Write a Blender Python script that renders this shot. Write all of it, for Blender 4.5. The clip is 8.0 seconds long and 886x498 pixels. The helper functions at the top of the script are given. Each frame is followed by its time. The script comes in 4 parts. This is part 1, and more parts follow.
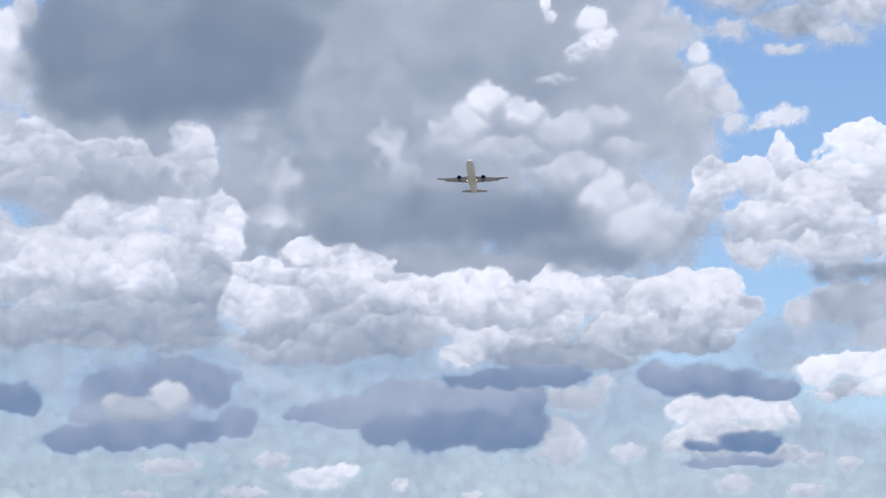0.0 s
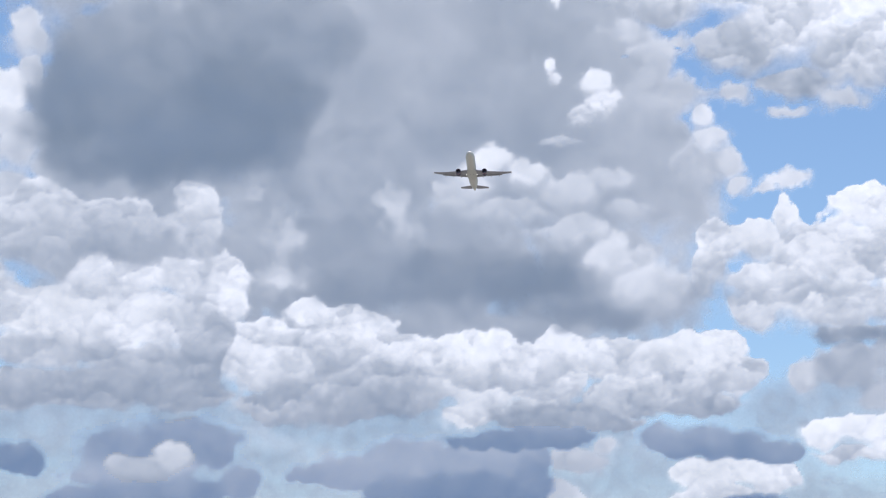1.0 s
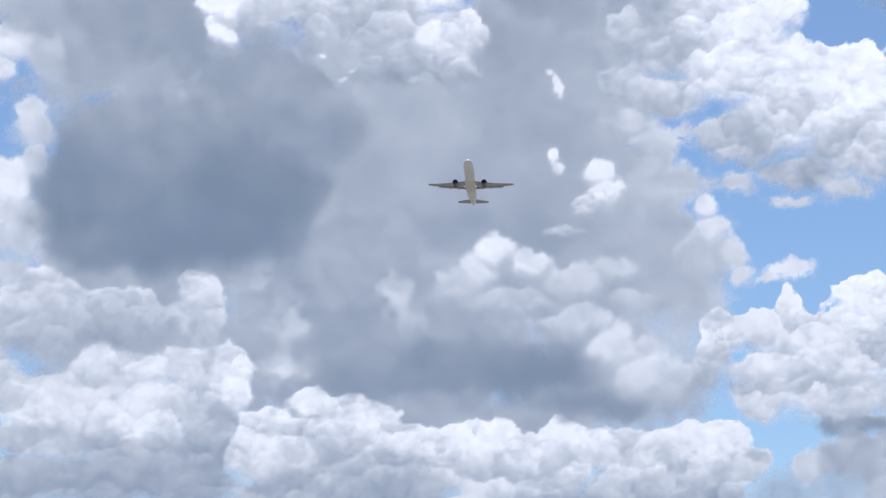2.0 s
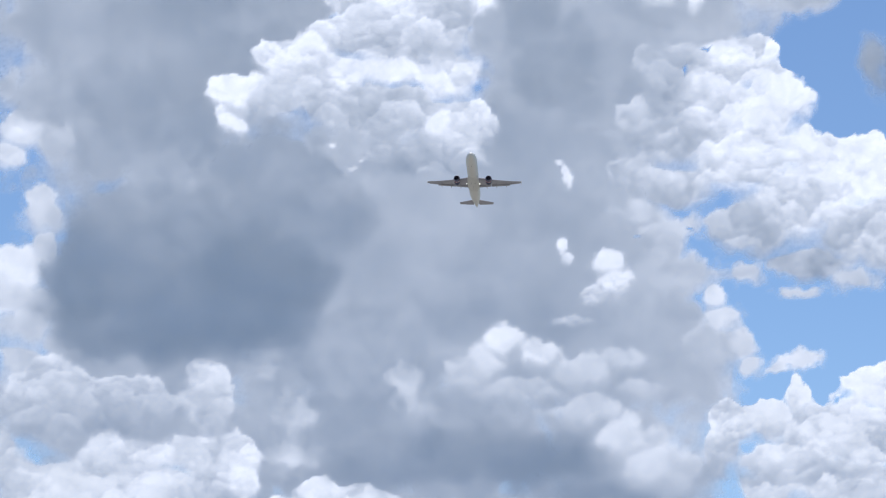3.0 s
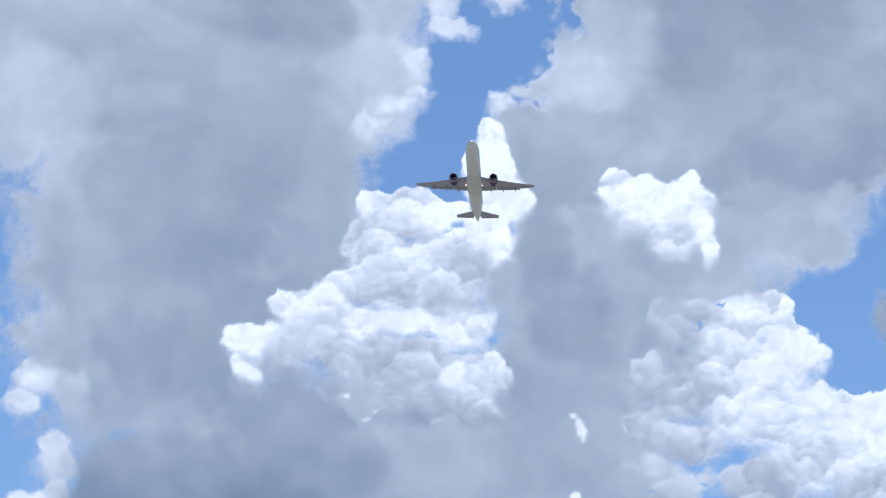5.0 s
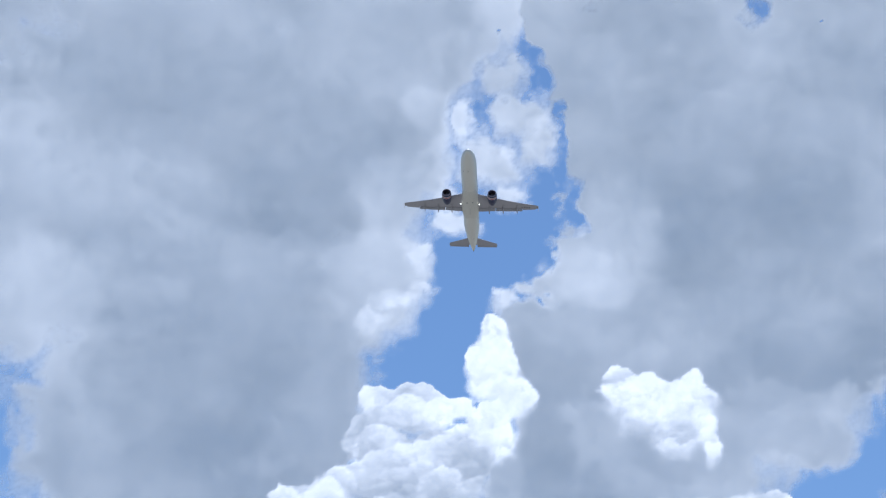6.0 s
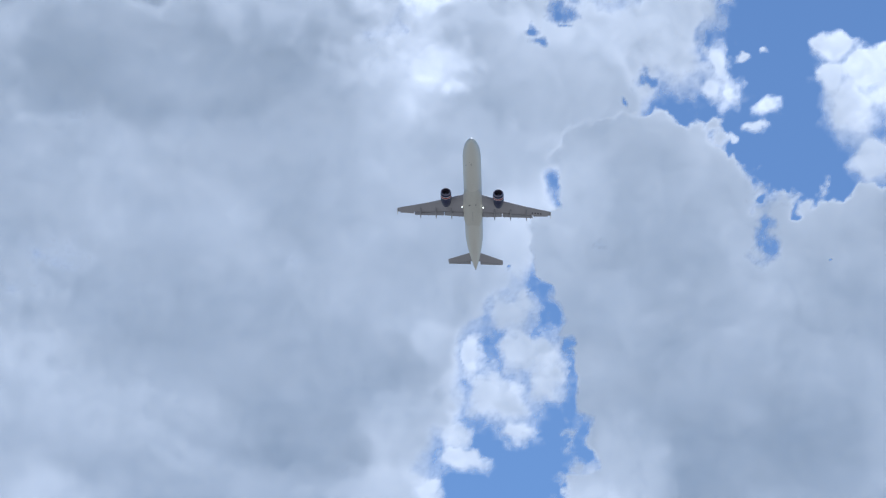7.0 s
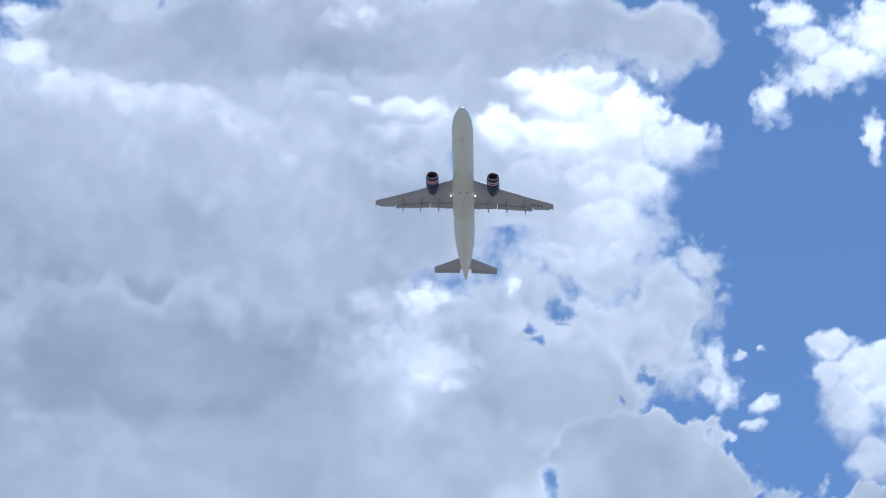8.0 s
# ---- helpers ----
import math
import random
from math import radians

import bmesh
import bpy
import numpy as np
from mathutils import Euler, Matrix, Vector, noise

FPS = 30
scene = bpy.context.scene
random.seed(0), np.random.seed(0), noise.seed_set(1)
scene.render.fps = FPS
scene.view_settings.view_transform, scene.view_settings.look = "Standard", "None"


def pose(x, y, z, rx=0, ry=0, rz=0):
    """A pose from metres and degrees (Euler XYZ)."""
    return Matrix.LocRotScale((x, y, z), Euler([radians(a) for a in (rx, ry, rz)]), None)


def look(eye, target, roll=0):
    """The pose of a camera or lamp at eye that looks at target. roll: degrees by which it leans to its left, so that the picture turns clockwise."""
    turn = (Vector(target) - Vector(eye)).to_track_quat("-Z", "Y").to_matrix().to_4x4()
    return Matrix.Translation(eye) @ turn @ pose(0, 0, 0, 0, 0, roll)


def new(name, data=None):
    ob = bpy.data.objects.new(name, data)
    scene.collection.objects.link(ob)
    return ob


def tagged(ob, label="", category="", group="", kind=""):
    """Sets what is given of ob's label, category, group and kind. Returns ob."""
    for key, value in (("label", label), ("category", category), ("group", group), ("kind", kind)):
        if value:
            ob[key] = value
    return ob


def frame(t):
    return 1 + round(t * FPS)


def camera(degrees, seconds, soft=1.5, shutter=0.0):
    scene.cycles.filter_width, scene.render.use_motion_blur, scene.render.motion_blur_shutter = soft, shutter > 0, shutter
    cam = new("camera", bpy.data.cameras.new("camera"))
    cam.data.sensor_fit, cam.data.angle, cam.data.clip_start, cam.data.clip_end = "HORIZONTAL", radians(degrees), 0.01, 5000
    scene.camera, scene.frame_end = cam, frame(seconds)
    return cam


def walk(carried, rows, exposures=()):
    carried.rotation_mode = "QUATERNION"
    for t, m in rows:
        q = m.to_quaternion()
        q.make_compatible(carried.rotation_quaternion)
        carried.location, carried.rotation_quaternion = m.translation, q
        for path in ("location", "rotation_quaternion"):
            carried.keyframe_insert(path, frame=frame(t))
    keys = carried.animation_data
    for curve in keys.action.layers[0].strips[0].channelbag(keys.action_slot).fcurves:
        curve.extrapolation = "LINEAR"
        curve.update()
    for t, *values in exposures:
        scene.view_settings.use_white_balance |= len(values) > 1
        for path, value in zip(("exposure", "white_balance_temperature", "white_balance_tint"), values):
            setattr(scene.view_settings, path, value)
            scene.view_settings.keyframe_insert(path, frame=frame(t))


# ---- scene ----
cam = camera(20.00, 8.0, soft=1.2)
EYE = (0.0, 0.0, 1.6)
# seconds, pitch, roll, yaw of the camera, which stands still and pans up after the airliner
CAMERA_ROWS = [
    (0.0, 98.806, 0.001, -0.005),
    (0.5, 99.468, -0.125, 0.012),
    (1.0, 100.204, -0.220, 0.050),
    (2.5, 103.292, -0.372, 0.183),
    (3.0, 104.283, -0.546, 0.262),
    (3.5, 105.538, -0.653, 0.309),
    (4.0, 106.781, -0.756, 0.363),
    (4.2, 107.307, -0.980, 0.344),
    (5.3, 111.407, -1.453, 0.344),
    (5.5, 112.427, -1.532, 0.329),
    (6.0, 114.487, -1.975, 0.181),
    (6.5, 116.816, -2.413, 0.046),
    (7.0, 119.841, -2.515, 0.147),
    (7.2, 120.920, -2.465, 0.235),
    (7.5, 122.822, -2.590, 0.224),
    (7.7, 124.039, -2.563, 0.187),
    (8.0, 126.634, -2.497, 0.098),
]
walk(cam, [(t, pose(*EYE, rx, ry, rz)) for t, rx, ry, rz in CAMERA_ROWS], [(0.0, -0.08, 6380, 12), (8.0, -0.09, 5600, 8)])

# ---------------- world and light ----------------
SUN_ELEVATION, SUN_AZIMUTH = 64.0, 8.0    # degrees; azimuth clockwise from the view's first heading
world = bpy.data.worlds.new("sky")
scene.world = world
world.use_nodes = True
wn = world.node_tree
wn.nodes.clear()
sky = wn.nodes.new("ShaderNodeTexSky")
sky.sky_type, sky.sun_disc = "NISHITA", False
sky.sun_elevation, sky.sun_rotation = radians(SUN_ELEVATION), radians(SUN_AZIMUTH)
sky.air_density, sky.dust_density, sky.ozone_density = 0.9, 0.0, 3.4
wbg = wn.nodes.new("ShaderNodeBackground")
wbg.inputs["Strength"].default_value = 0.115
wout = wn.nodes.new("ShaderNodeOutputWorld")
wn.links.new(sky.outputs[0], wbg.inputs["Color"])
wn.links.new(wbg.outputs[0], wout.inputs["Surface"])

sun_data = bpy.data.lights.new("sun", "SUN")
sun_data.energy, sun_data.angle, sun_data.color = 4.0, radians(0.53), (1.0, 0.96, 0.95)
sun = new("sun", sun_data)
a, e = radians(SUN_AZIMUTH), radians(SUN_ELEVATION)
sun.matrix_world = look((1000 * math.sin(a) * math.cos(e), 1000 * math.cos(a) * math.cos(e), 1000 * math.sin(e)), (0, 0, 0))


# ---------------- materials ----------------
def material(name):
    m = bpy.data.materials.new(name)
    m.use_nodes = True
    m.node_tree.nodes.clear()
    return m, m.node_tree.nodes, m.node_tree.links


def noise_node(N, L, coord, scale, detail=4.0, rough=0.55):
    n = N.new("ShaderNodeTexNoise")
    n.inputs["Scale"].default_value, n.inputs["Detail"].default_value, n.inputs["Roughness"].default_value = scale, detail, rough
    L.new(coord, n.inputs["Vector"])
    return n.outputs["Fac"]


def ramp(N, L, fac, stops):
    r = N.new("ShaderNodeValToRGB")
    while len(r.color_ramp.elements) < len(stops):
        r.color_ramp.elements.new(0.5)
    for el, (p, c) in zip(r.color_ramp.elements, stops):
        el.position, el.color = p, (*c, 1)
    L.new(fac, r.inputs["Fac"])
    return r.outputs["Color"]


def math_node(N, L, op, x, y=None, clamp=False):
    n = N.new("ShaderNodeMath")
    n.operation, n.use_clamp = op, clamp
    for i, v in enumerate((x, y)):
        if v is None:
            continue
        if isinstance(v, (int, float)):
            n.inputs[i].default_value = v
        else:
            L.new(v, n.inputs[i])
    return n.outputs[0]


def paint(name, color, dirt, rough=0.35, metal=0.0, scale=0.35, amount=0.5):
    """Painted or bare aircraft skin with broad staining and fine grime."""
    m, N, L = material(name)
    tc = N.new("ShaderNodeTexCoord").outputs["Object"]
    stretch = N.new("ShaderNodeMapping")
    stretch.inputs["Scale"].default_value = (1.0, 0.18, 1.0)
    L.new(tc, stretch.inputs["Vector"])
    broad = noise_node(N, L, stretch.outputs[0], scale, 5)
    fine = noise_node(N, L, tc, 6.0, 3)
    mix = math_node(N, L, "MULTIPLY", broad, fine)
    col = ramp(N, L, mix, [(0.18, color), (0.18 + 0.35 / max(amount, 0.1), dirt)])
    b = N.new("ShaderNodeBsdfPrincipled")
    L.new(col, b.inputs["Base Color"])
    L.new(math_node(N, L, "ADD", math_node(N, L, "MULTIPLY", fine, 0.2), rough - 0.1), b.inputs["Roughness"])
    b.inputs["Metallic"].default_value = metal
    bump = N.new("ShaderNodeBump")
    bump.inputs["Strength"].default_value, bump.inputs["Distance"].default_value = 0.15, 0.02
    L.new(fine, bump.inputs["Height"])
    L.new(bump.outputs[0], b.inputs["Normal"])
    L.new(b.outputs[0], N.new("ShaderNodeOutputMaterial").inputs["Surface"])
    return m


def glow(name, color, strength):
    m, N, L = material(name)
    em = N.new("ShaderNodeEmission")
    em.inputs["Color"].default_value, em.inputs["Strength"].default_value = (*color, 1), strength
    L.new(em.outputs[0], N.new("ShaderNodeOutputMaterial").inputs["Surface"])
    return m


def cloud_material(name, albedo, extinction, fray, grain):
    """Cloud: what does not pass through comes back in the albedo colour. The share that passes falls with a stored
    thickness, through which sunlit and shaded sides are put in, by the given extinction. It frays out where the stored
    cover falls from one to nothing:
    fray and grain are the amount and the size in metres of the torn detail; a third stored value sets how dark small
    creases are."""
    m, N, L = material(name)
    geo = N.new("ShaderNodeNewGeometry").outputs["Position"]
    cover, thick, crease_shade = N.new("ShaderNodeAttribute"), N.new("ShaderNodeAttribute"), N.new("ShaderNodeAttribute")
    cover.attribute_name, thick.attribute_name, crease_shade.attribute_name = "cover", "shade_thickness", "crease_shade"
    n1 = noise_node(N, L, geo, 1.0 / grain, 3.5, 0.5)
    n2 = noise_node(N, L, geo, 0.22 / grain, 4, 0.5)
    torn = math_node(N, L, "MULTIPLY", math_node(N, L, "SUBTRACT", n1, 0.5), fray)
    d = math_node(N, L, "ADD", cover.outputs["Fac"], torn)
    rng = N.new("ShaderNodeMapRange")
    rng.interpolation_type = "SMOOTHSTEP"
    rng.inputs["From Min"].default_value, rng.inputs["From Max"].default_value = 0.0, 1.0
    L.new(d, rng.inputs["Value"])
    # creases between small heads on the heaped clouds, shaded by added thickness
    bent = N.new("ShaderNodeVectorMath")
    bent.operation = "MULTIPLY_ADD"
    swirl = N.new("ShaderNodeTexNoise")
    swirl.inputs["Scale"].default_value, swirl.inputs["Detail"].default_value = 1.5 / grain, 3.0
    L.new(geo, swirl.inputs["Vector"])
    L.new(swirl.outputs["Color"], bent.inputs[0])
    bent.inputs[1].default_value = (grain * 0.7,) * 3
    L.new(geo, bent.inputs[2])
    heads = []
    for size in (0.75, 0.34):
        cell = N.new("ShaderNodeTexVoronoi")
        cell.inputs["Scale"].default_value = 1.0 / (grain * size)
        L.new(bent.outputs[0], cell.inputs["Vector"])
        heads.append(cell.outputs["Distance"])
    crease = math_node(N, L, "ADD", math_node(N, L, "MULTIPLY", heads[0], 0.65), math_node(N, L, "MULTIPLY", heads[1], 0.45))
    crease = math_node(N, L, "ADD", math_node(N, L, "SUBTRACT", crease, 0.52), math_node(N, L, "SUBTRACT", n1, 0.5))
    crease = math_node(N, L, "MULTIPLY", math_node(N, L, "MULTIPLY", crease, crease_shade.outputs["Fac"]), math_node(N, L, "MULTIPLY", n2, 0.7))
    vary = math_node(N, L, "ADD", math_node(N, L, "ADD", math_node(N, L, "MULTIPLY", n1, 0.25), math_node(N, L, "MULTIPLY", n2, 0.5)), 0.62)
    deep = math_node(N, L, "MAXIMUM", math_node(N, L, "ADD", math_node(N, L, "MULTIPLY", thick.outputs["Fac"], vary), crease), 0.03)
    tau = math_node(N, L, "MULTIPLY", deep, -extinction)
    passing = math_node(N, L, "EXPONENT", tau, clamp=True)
    dif = N.new("ShaderNodeBsdfDiffuse")
    tra = N.new("ShaderNodeBsdfTranslucent")
    dif.inputs["Color"].default_value = (*albedo, 1)
    tra.inputs["Color"].default_value = (0.98, 0.98, 0.98, 1)
    body = N.new("ShaderNodeMixShader")
    L.new(passing, body.inputs["Fac"])
    L.new(dif.outputs[0], body.inputs[1])
    L.new(tra.outputs[0], body.inputs[2])
    clear = N.new("ShaderNodeBsdfTransparent")
    out = N.new("ShaderNodeMixShader")
    L.new(rng.outputs["Result"], out.inputs["Fac"])
    L.new(clear.outputs[0], out.inputs[1])
    L.new(body.outputs[0], out.inputs[2])
    L.new(out.outputs[0], N.new("ShaderNodeOutputMaterial").inputs["Surface"])
    return m


# ---------------- ground ----------------
def build_ground():
    # never in view; added for bounced light, and its tone is set for that
    m, N, L = material("ground_bounce_tone")
    geo = N.new("ShaderNodeNewGeometry").outputs["Position"]
    broad = noise_node(N, L, geo, 0.01, 5)
    fine = noise_node(N, L, geo, 1.5, 5)
    col = ramp(N, L, math_node(N, L, "MULTIPLY", broad, math_node(N, L, "ADD", fine, 0.5)), [(0.25, (0.15, 0.148, 0.13)), (0.6, (0.265, 0.257, 0.23))])
    b = N.new("ShaderNodeBsdfPrincipled")
    b.inputs["Roughness"].default_value = 0.95
    L.new(col, b.inputs["Base Color"])
    L.new(b.outputs[0], N.new("ShaderNodeOutputMaterial").inputs["Surface"])
    bm = bmesh.new()
    bmesh.ops.create_grid(bm, x_segments=80, y_segments=80, size=4800)
    for v in bm.verts:
        r = v.co.length
        v.co.z = 1.5 * noise.noise(v.co * 0.002) * min(1, r / 400)
    me = bpy.data.meshes.new("ground")
    bm.to_mesh(me)
    bm.free()
    me.materials.append(m)
    return tagged(new("ground", me), "unseen flat ground, toned for the light it throws up", "ground", kind="structure")


build_ground()


# ---------------- clouds ----------------
def lattice_noise(x, y, seed):
    """Smooth gradient noise over the plane, about -0.7 to 0.7."""
    rng = np.random.RandomState(seed)
    perm, ang = rng.permutation(256), rng.rand(256) * 2 * np.pi
    gx, gy = np.cos(ang), np.sin(ang)
    xi, yi = np.floor(x).astype(int), np.floor(y).astype(int)
    xf, yf = x - xi, y - yi
    u, v = xf * xf * xf * (xf * (xf * 6 - 15) + 10), yf * yf * yf * (yf * (yf * 6 - 15) + 10)

    def corner(i, j):
        h = perm[(perm[(xi + i) & 255] + yi + j) & 255]
        return gx[h] * (xf - i) + gy[h] * (yf - j)

    low = corner(0, 0) * (1 - u) + corner(1, 0) * u
    high = corner(0, 1) * (1 - u) + corner(1, 1) * u
    return low * (1 - v) + high * v


def puffs(x, y, seed):
    """Rounded bosses side by side, 0 in the creases to 1 on top."""
    rng = np.random.RandomState(seed)
    perm, px, py = rng.permutation(256), rng.rand(256), rng.rand(256)
    xi, yi = np.floor(x).astype(int), np.floor(y).astype(int)
    best = np.full(x.shape, 9.0)
    for i in (-1, 0, 1):
        for j in (-1, 0, 1):
            h = perm[(perm[(xi + i) & 255] + yi + j) & 255]
            best = np.minimum(best, (xi + i + px[h] - x) ** 2 + (yi + j + py[h] - y) ** 2)
    return np.clip(1 - best, 0, 1)


def fractal(f, x, y, seed, octaves, gain=0.5):
    total, amp, norm = 0, 1.0, 0
    for o in range(octaves):
        total = total + amp * f(x * 2 ** o + 17.3 * o, y * 2 ** o + 9.1 * o, seed + o)
        norm, amp = norm + amp, amp * gain
    return total / norm


# ---- cloud kinds
def billows(x, y, seed):
    """Rounded heads piled before one another, the lower ones in front: 1 at the crown of the head that shows, 0 at its foot."""
    rng = np.random.RandomState(seed)
    perm, px, py, pr, order = rng.permutation(256), rng.rand(256), rng.rand(256), rng.rand(256), rng.rand(256)
    xi, yi = np.floor(x).astype(int), np.floor(y).astype(int)
    front, value = np.full(x.shape, -1e9), np.full(x.shape, 0.4)
    for i in (-1, 0, 1):
        for j in (-1, 0, 1):
            h = perm[(perm[(xi + i) & 255] + yi + j) & 255]
            dx, dy, r = x - xi - i - px[h], y - yi - j - py[h], 0.6 + 0.38 * pr[h]
            rank = order[h] - 0.8 * (yi + j + py[h])
            shown = (dx * dx + dy * dy < r * r) & (rank > front)
            front = np.where(shown, rank, front)
            value = np.where(shown, 0.5 + 0.5 * dy / r, value)
    return value


# blue of the air and sky light in front, put into the cloud's own colour
AIRLIGHT_TINT, HAZE_BLUE = (0.73, 0.84, 1.0), (0.37, 0.64, 1.0)
CLOUD_SKIN = cloud_material("airlight_tinted_cloud", AIRLIGHT_TINT, 1.3, 0.5, 20.0)
BANK_SKIN = cloud_material("haze_tinted_cloud", HAZE_BLUE, 1.05, 0.5, 20.0)
# size: of the largest heads, curl: how far the outline wanders (degrees of sky); rough: unevenness of the outline;
# lumps: light crown to shaded foot put into each head as thickness; grain, broad: amount and size of the mottling;
# crown, foot: how slowly the cloud closes at its crown and at its foot;
# skin: how fast it thickens from its rim; lean: shade put into the foot by making it thicker than the crown; most: how
# far it closes at all
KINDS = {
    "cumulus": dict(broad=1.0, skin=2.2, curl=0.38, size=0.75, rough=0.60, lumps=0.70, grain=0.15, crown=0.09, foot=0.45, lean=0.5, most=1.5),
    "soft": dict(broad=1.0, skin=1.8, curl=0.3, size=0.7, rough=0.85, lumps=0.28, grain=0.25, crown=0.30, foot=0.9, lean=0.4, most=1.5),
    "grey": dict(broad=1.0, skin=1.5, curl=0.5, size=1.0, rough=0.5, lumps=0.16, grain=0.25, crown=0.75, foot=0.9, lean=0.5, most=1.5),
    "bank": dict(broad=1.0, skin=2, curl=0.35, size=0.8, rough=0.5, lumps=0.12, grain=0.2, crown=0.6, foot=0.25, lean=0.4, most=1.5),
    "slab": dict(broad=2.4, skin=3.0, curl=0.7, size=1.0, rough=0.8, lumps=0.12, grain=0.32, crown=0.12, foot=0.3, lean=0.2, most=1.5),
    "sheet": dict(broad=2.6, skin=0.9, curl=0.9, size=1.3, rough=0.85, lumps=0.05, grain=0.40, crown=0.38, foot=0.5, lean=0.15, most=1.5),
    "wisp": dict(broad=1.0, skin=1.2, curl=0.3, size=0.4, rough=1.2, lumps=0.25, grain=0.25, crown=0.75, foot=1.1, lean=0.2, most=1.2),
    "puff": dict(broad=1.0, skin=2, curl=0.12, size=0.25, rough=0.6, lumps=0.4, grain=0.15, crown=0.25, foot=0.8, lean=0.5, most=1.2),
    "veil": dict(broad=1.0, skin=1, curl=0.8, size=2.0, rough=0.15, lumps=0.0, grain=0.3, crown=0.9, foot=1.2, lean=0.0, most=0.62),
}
STEP, BASE = 0.045, 4000.0        # mesh spacing in degrees of sky; distance of the clouds in metres
AZ, EL = np.meshgrid(np.arange(-17.0, 17.0, STEP * 1.12), np.arange(2.4, 43.6, STEP))
SHAPE = AZ.shape
sky_cover, sky_amount, sky_shade_thickness = np.full(SHAPE, -1.0), np.zeros(SHAPE), np.ones(SHAPE)
sky_crease_shade, sky_owner = np.zeros(SHAPE), np.full(SHAPE, -1)
cloud_list = []


def smooth(v):
    v = np.clip(v, 0, 1)
    return v * v * (3 - 2 * v)


def cloud(name, label, kind, lobes, weight=1.0, dense=1.0, soft=0):
    """One cloud from overlapping lobes (azimuth, elevation, half width, half height in degrees of sky as the camera
    sees it, and a thickness chosen for how sunlit or shaded the lobe looks). It takes its place before the clouds named
    earlier,
    which end where it begins. soft: 1 or 2 where its foot melts away."""
    k = KINDS[kind]
    seed = 40 * (len(cloud_list) + 1)
    size, pad = k["size"], 0.9
    az0 = min(l[0] - l[2] / math.cos(radians(l[1])) for l in lobes) - pad
    az1 = max(l[0] + l[2] / math.cos(radians(l[1])) for l in lobes) + pad
    el0 = min(l[1] - l[3] for l in lobes) - pad
    el1 = max(l[1] + l[3] for l in lobes) + pad
    c0, c1 = np.searchsorted(AZ[0], (az0, az1))
    r0, r1 = np.searchsorted(EL[:, 0], (el0, el1))
    part_of = (slice(r0, r1), slice(c0, c1))
    mid = math.cos(radians((el0 + el1) / 2))
    x, y = AZ[part_of] * mid, EL[part_of]
    curl = k["curl"]
    wx = x + curl * fractal(lattice_noise, x / size, y / size, seed + 7, 4)
    wy = y + curl * fractal(lattice_noise, x / size + 50, y / size, seed + 8, 4)

    # 1 in the middle of a lobe, 0 at its rim, less outside; lobes melt into one another
    total, tone, height = np.full(x.shape, 1e-9), np.zeros(x.shape), np.zeros(x.shape)
    for la, le, lw, lh, lt in lobes:
        lw = lw * mid / math.cos(radians(le))
        up = (wy - le) / lh
        g = np.exp(8.0 * np.clip(1 - np.sqrt(((wx - la * mid) / lw) ** 2 + up ** 2), -2, 1))
        total, tone, height = total + g, tone + g * lt, height + g * np.clip(up, -1.2, 1.2)
    rim, tone, height = np.log(total) / 8.0, tone / total, height / total

    bosses = fractal(puffs, wx / size, wy / size, seed, 4, 0.5)
    heads = fractal(billows, wx / size, wy / size, seed + 3, 4, 0.55)
    mottle = fractal(lattice_noise, x / size, y / size, seed + 20, 5, 0.5)
    drift = fractal(lattice_noise, x / (size * k["broad"]), y / (size * k["broad"]), seed + 30, 5, 0.42)
    crumbs = fractal(lattice_noise, x / 0.4, y / 0.4, seed + 25, 3, 0.55)
    cover = weight * (rim + 0.02) + k["rough"] * (0.8 * (bosses - 0.66) + 0.5 * mottle + 0.18 * crumbs) * np.clip(1.1 - 0.7 * rim, 0.2, 1.2)
    body = np.clip(cover, 0, 1)
    # crowns thinner and feet thicker, which puts sunlit and shaded sides into the cloud
    shade_thickness = tone * (1 - 0.5 * k["lean"] * height) + k["lumps"] * (0.52 - heads) * 1.3 + k["grain"] * (1.4 * drift + 0.15 * crumbs) * (0.4 + 0.6 * tone)
    shade_thickness = dense * np.clip(shade_thickness, 0.08, 4.0) * np.clip(0.45 + k["skin"] * body, 0, 1)
    low = smooth(0.5 - 0.9 * height)
    closing = k["crown"] + (k["foot"] * (1 + 0.5 * soft) - k["crown"]) * low + (0.15 if soft == 2 else 0)
    cover = np.clip(cover / closing, -1, k["most"])
    here = smooth(cover)
    behind = sky_amount[part_of] * (1 - here)
    sky_shade_thickness[part_of] = np.where(here + behind > 1e-4, (sky_shade_thickness[part_of] * behind + shade_thickness * here) / np.maximum(here + behind, 1e-4), shade_thickness)
    sky_crease_shade[part_of] = sky_crease_shade[part_of] * (1 - here) + k["lumps"] * here
    sky_amount[part_of] = behind + here
    sky_cover[part_of] = np.maximum(sky_cover[part_of], cover)
    own = sky_owner[part_of]
    own[(here > 0.5) | ((here > behind) & (here > 0)) | ((own < 0) & (cover > -0.6))] = len(cloud_list)
    cloud_list.append((name, label, kind))


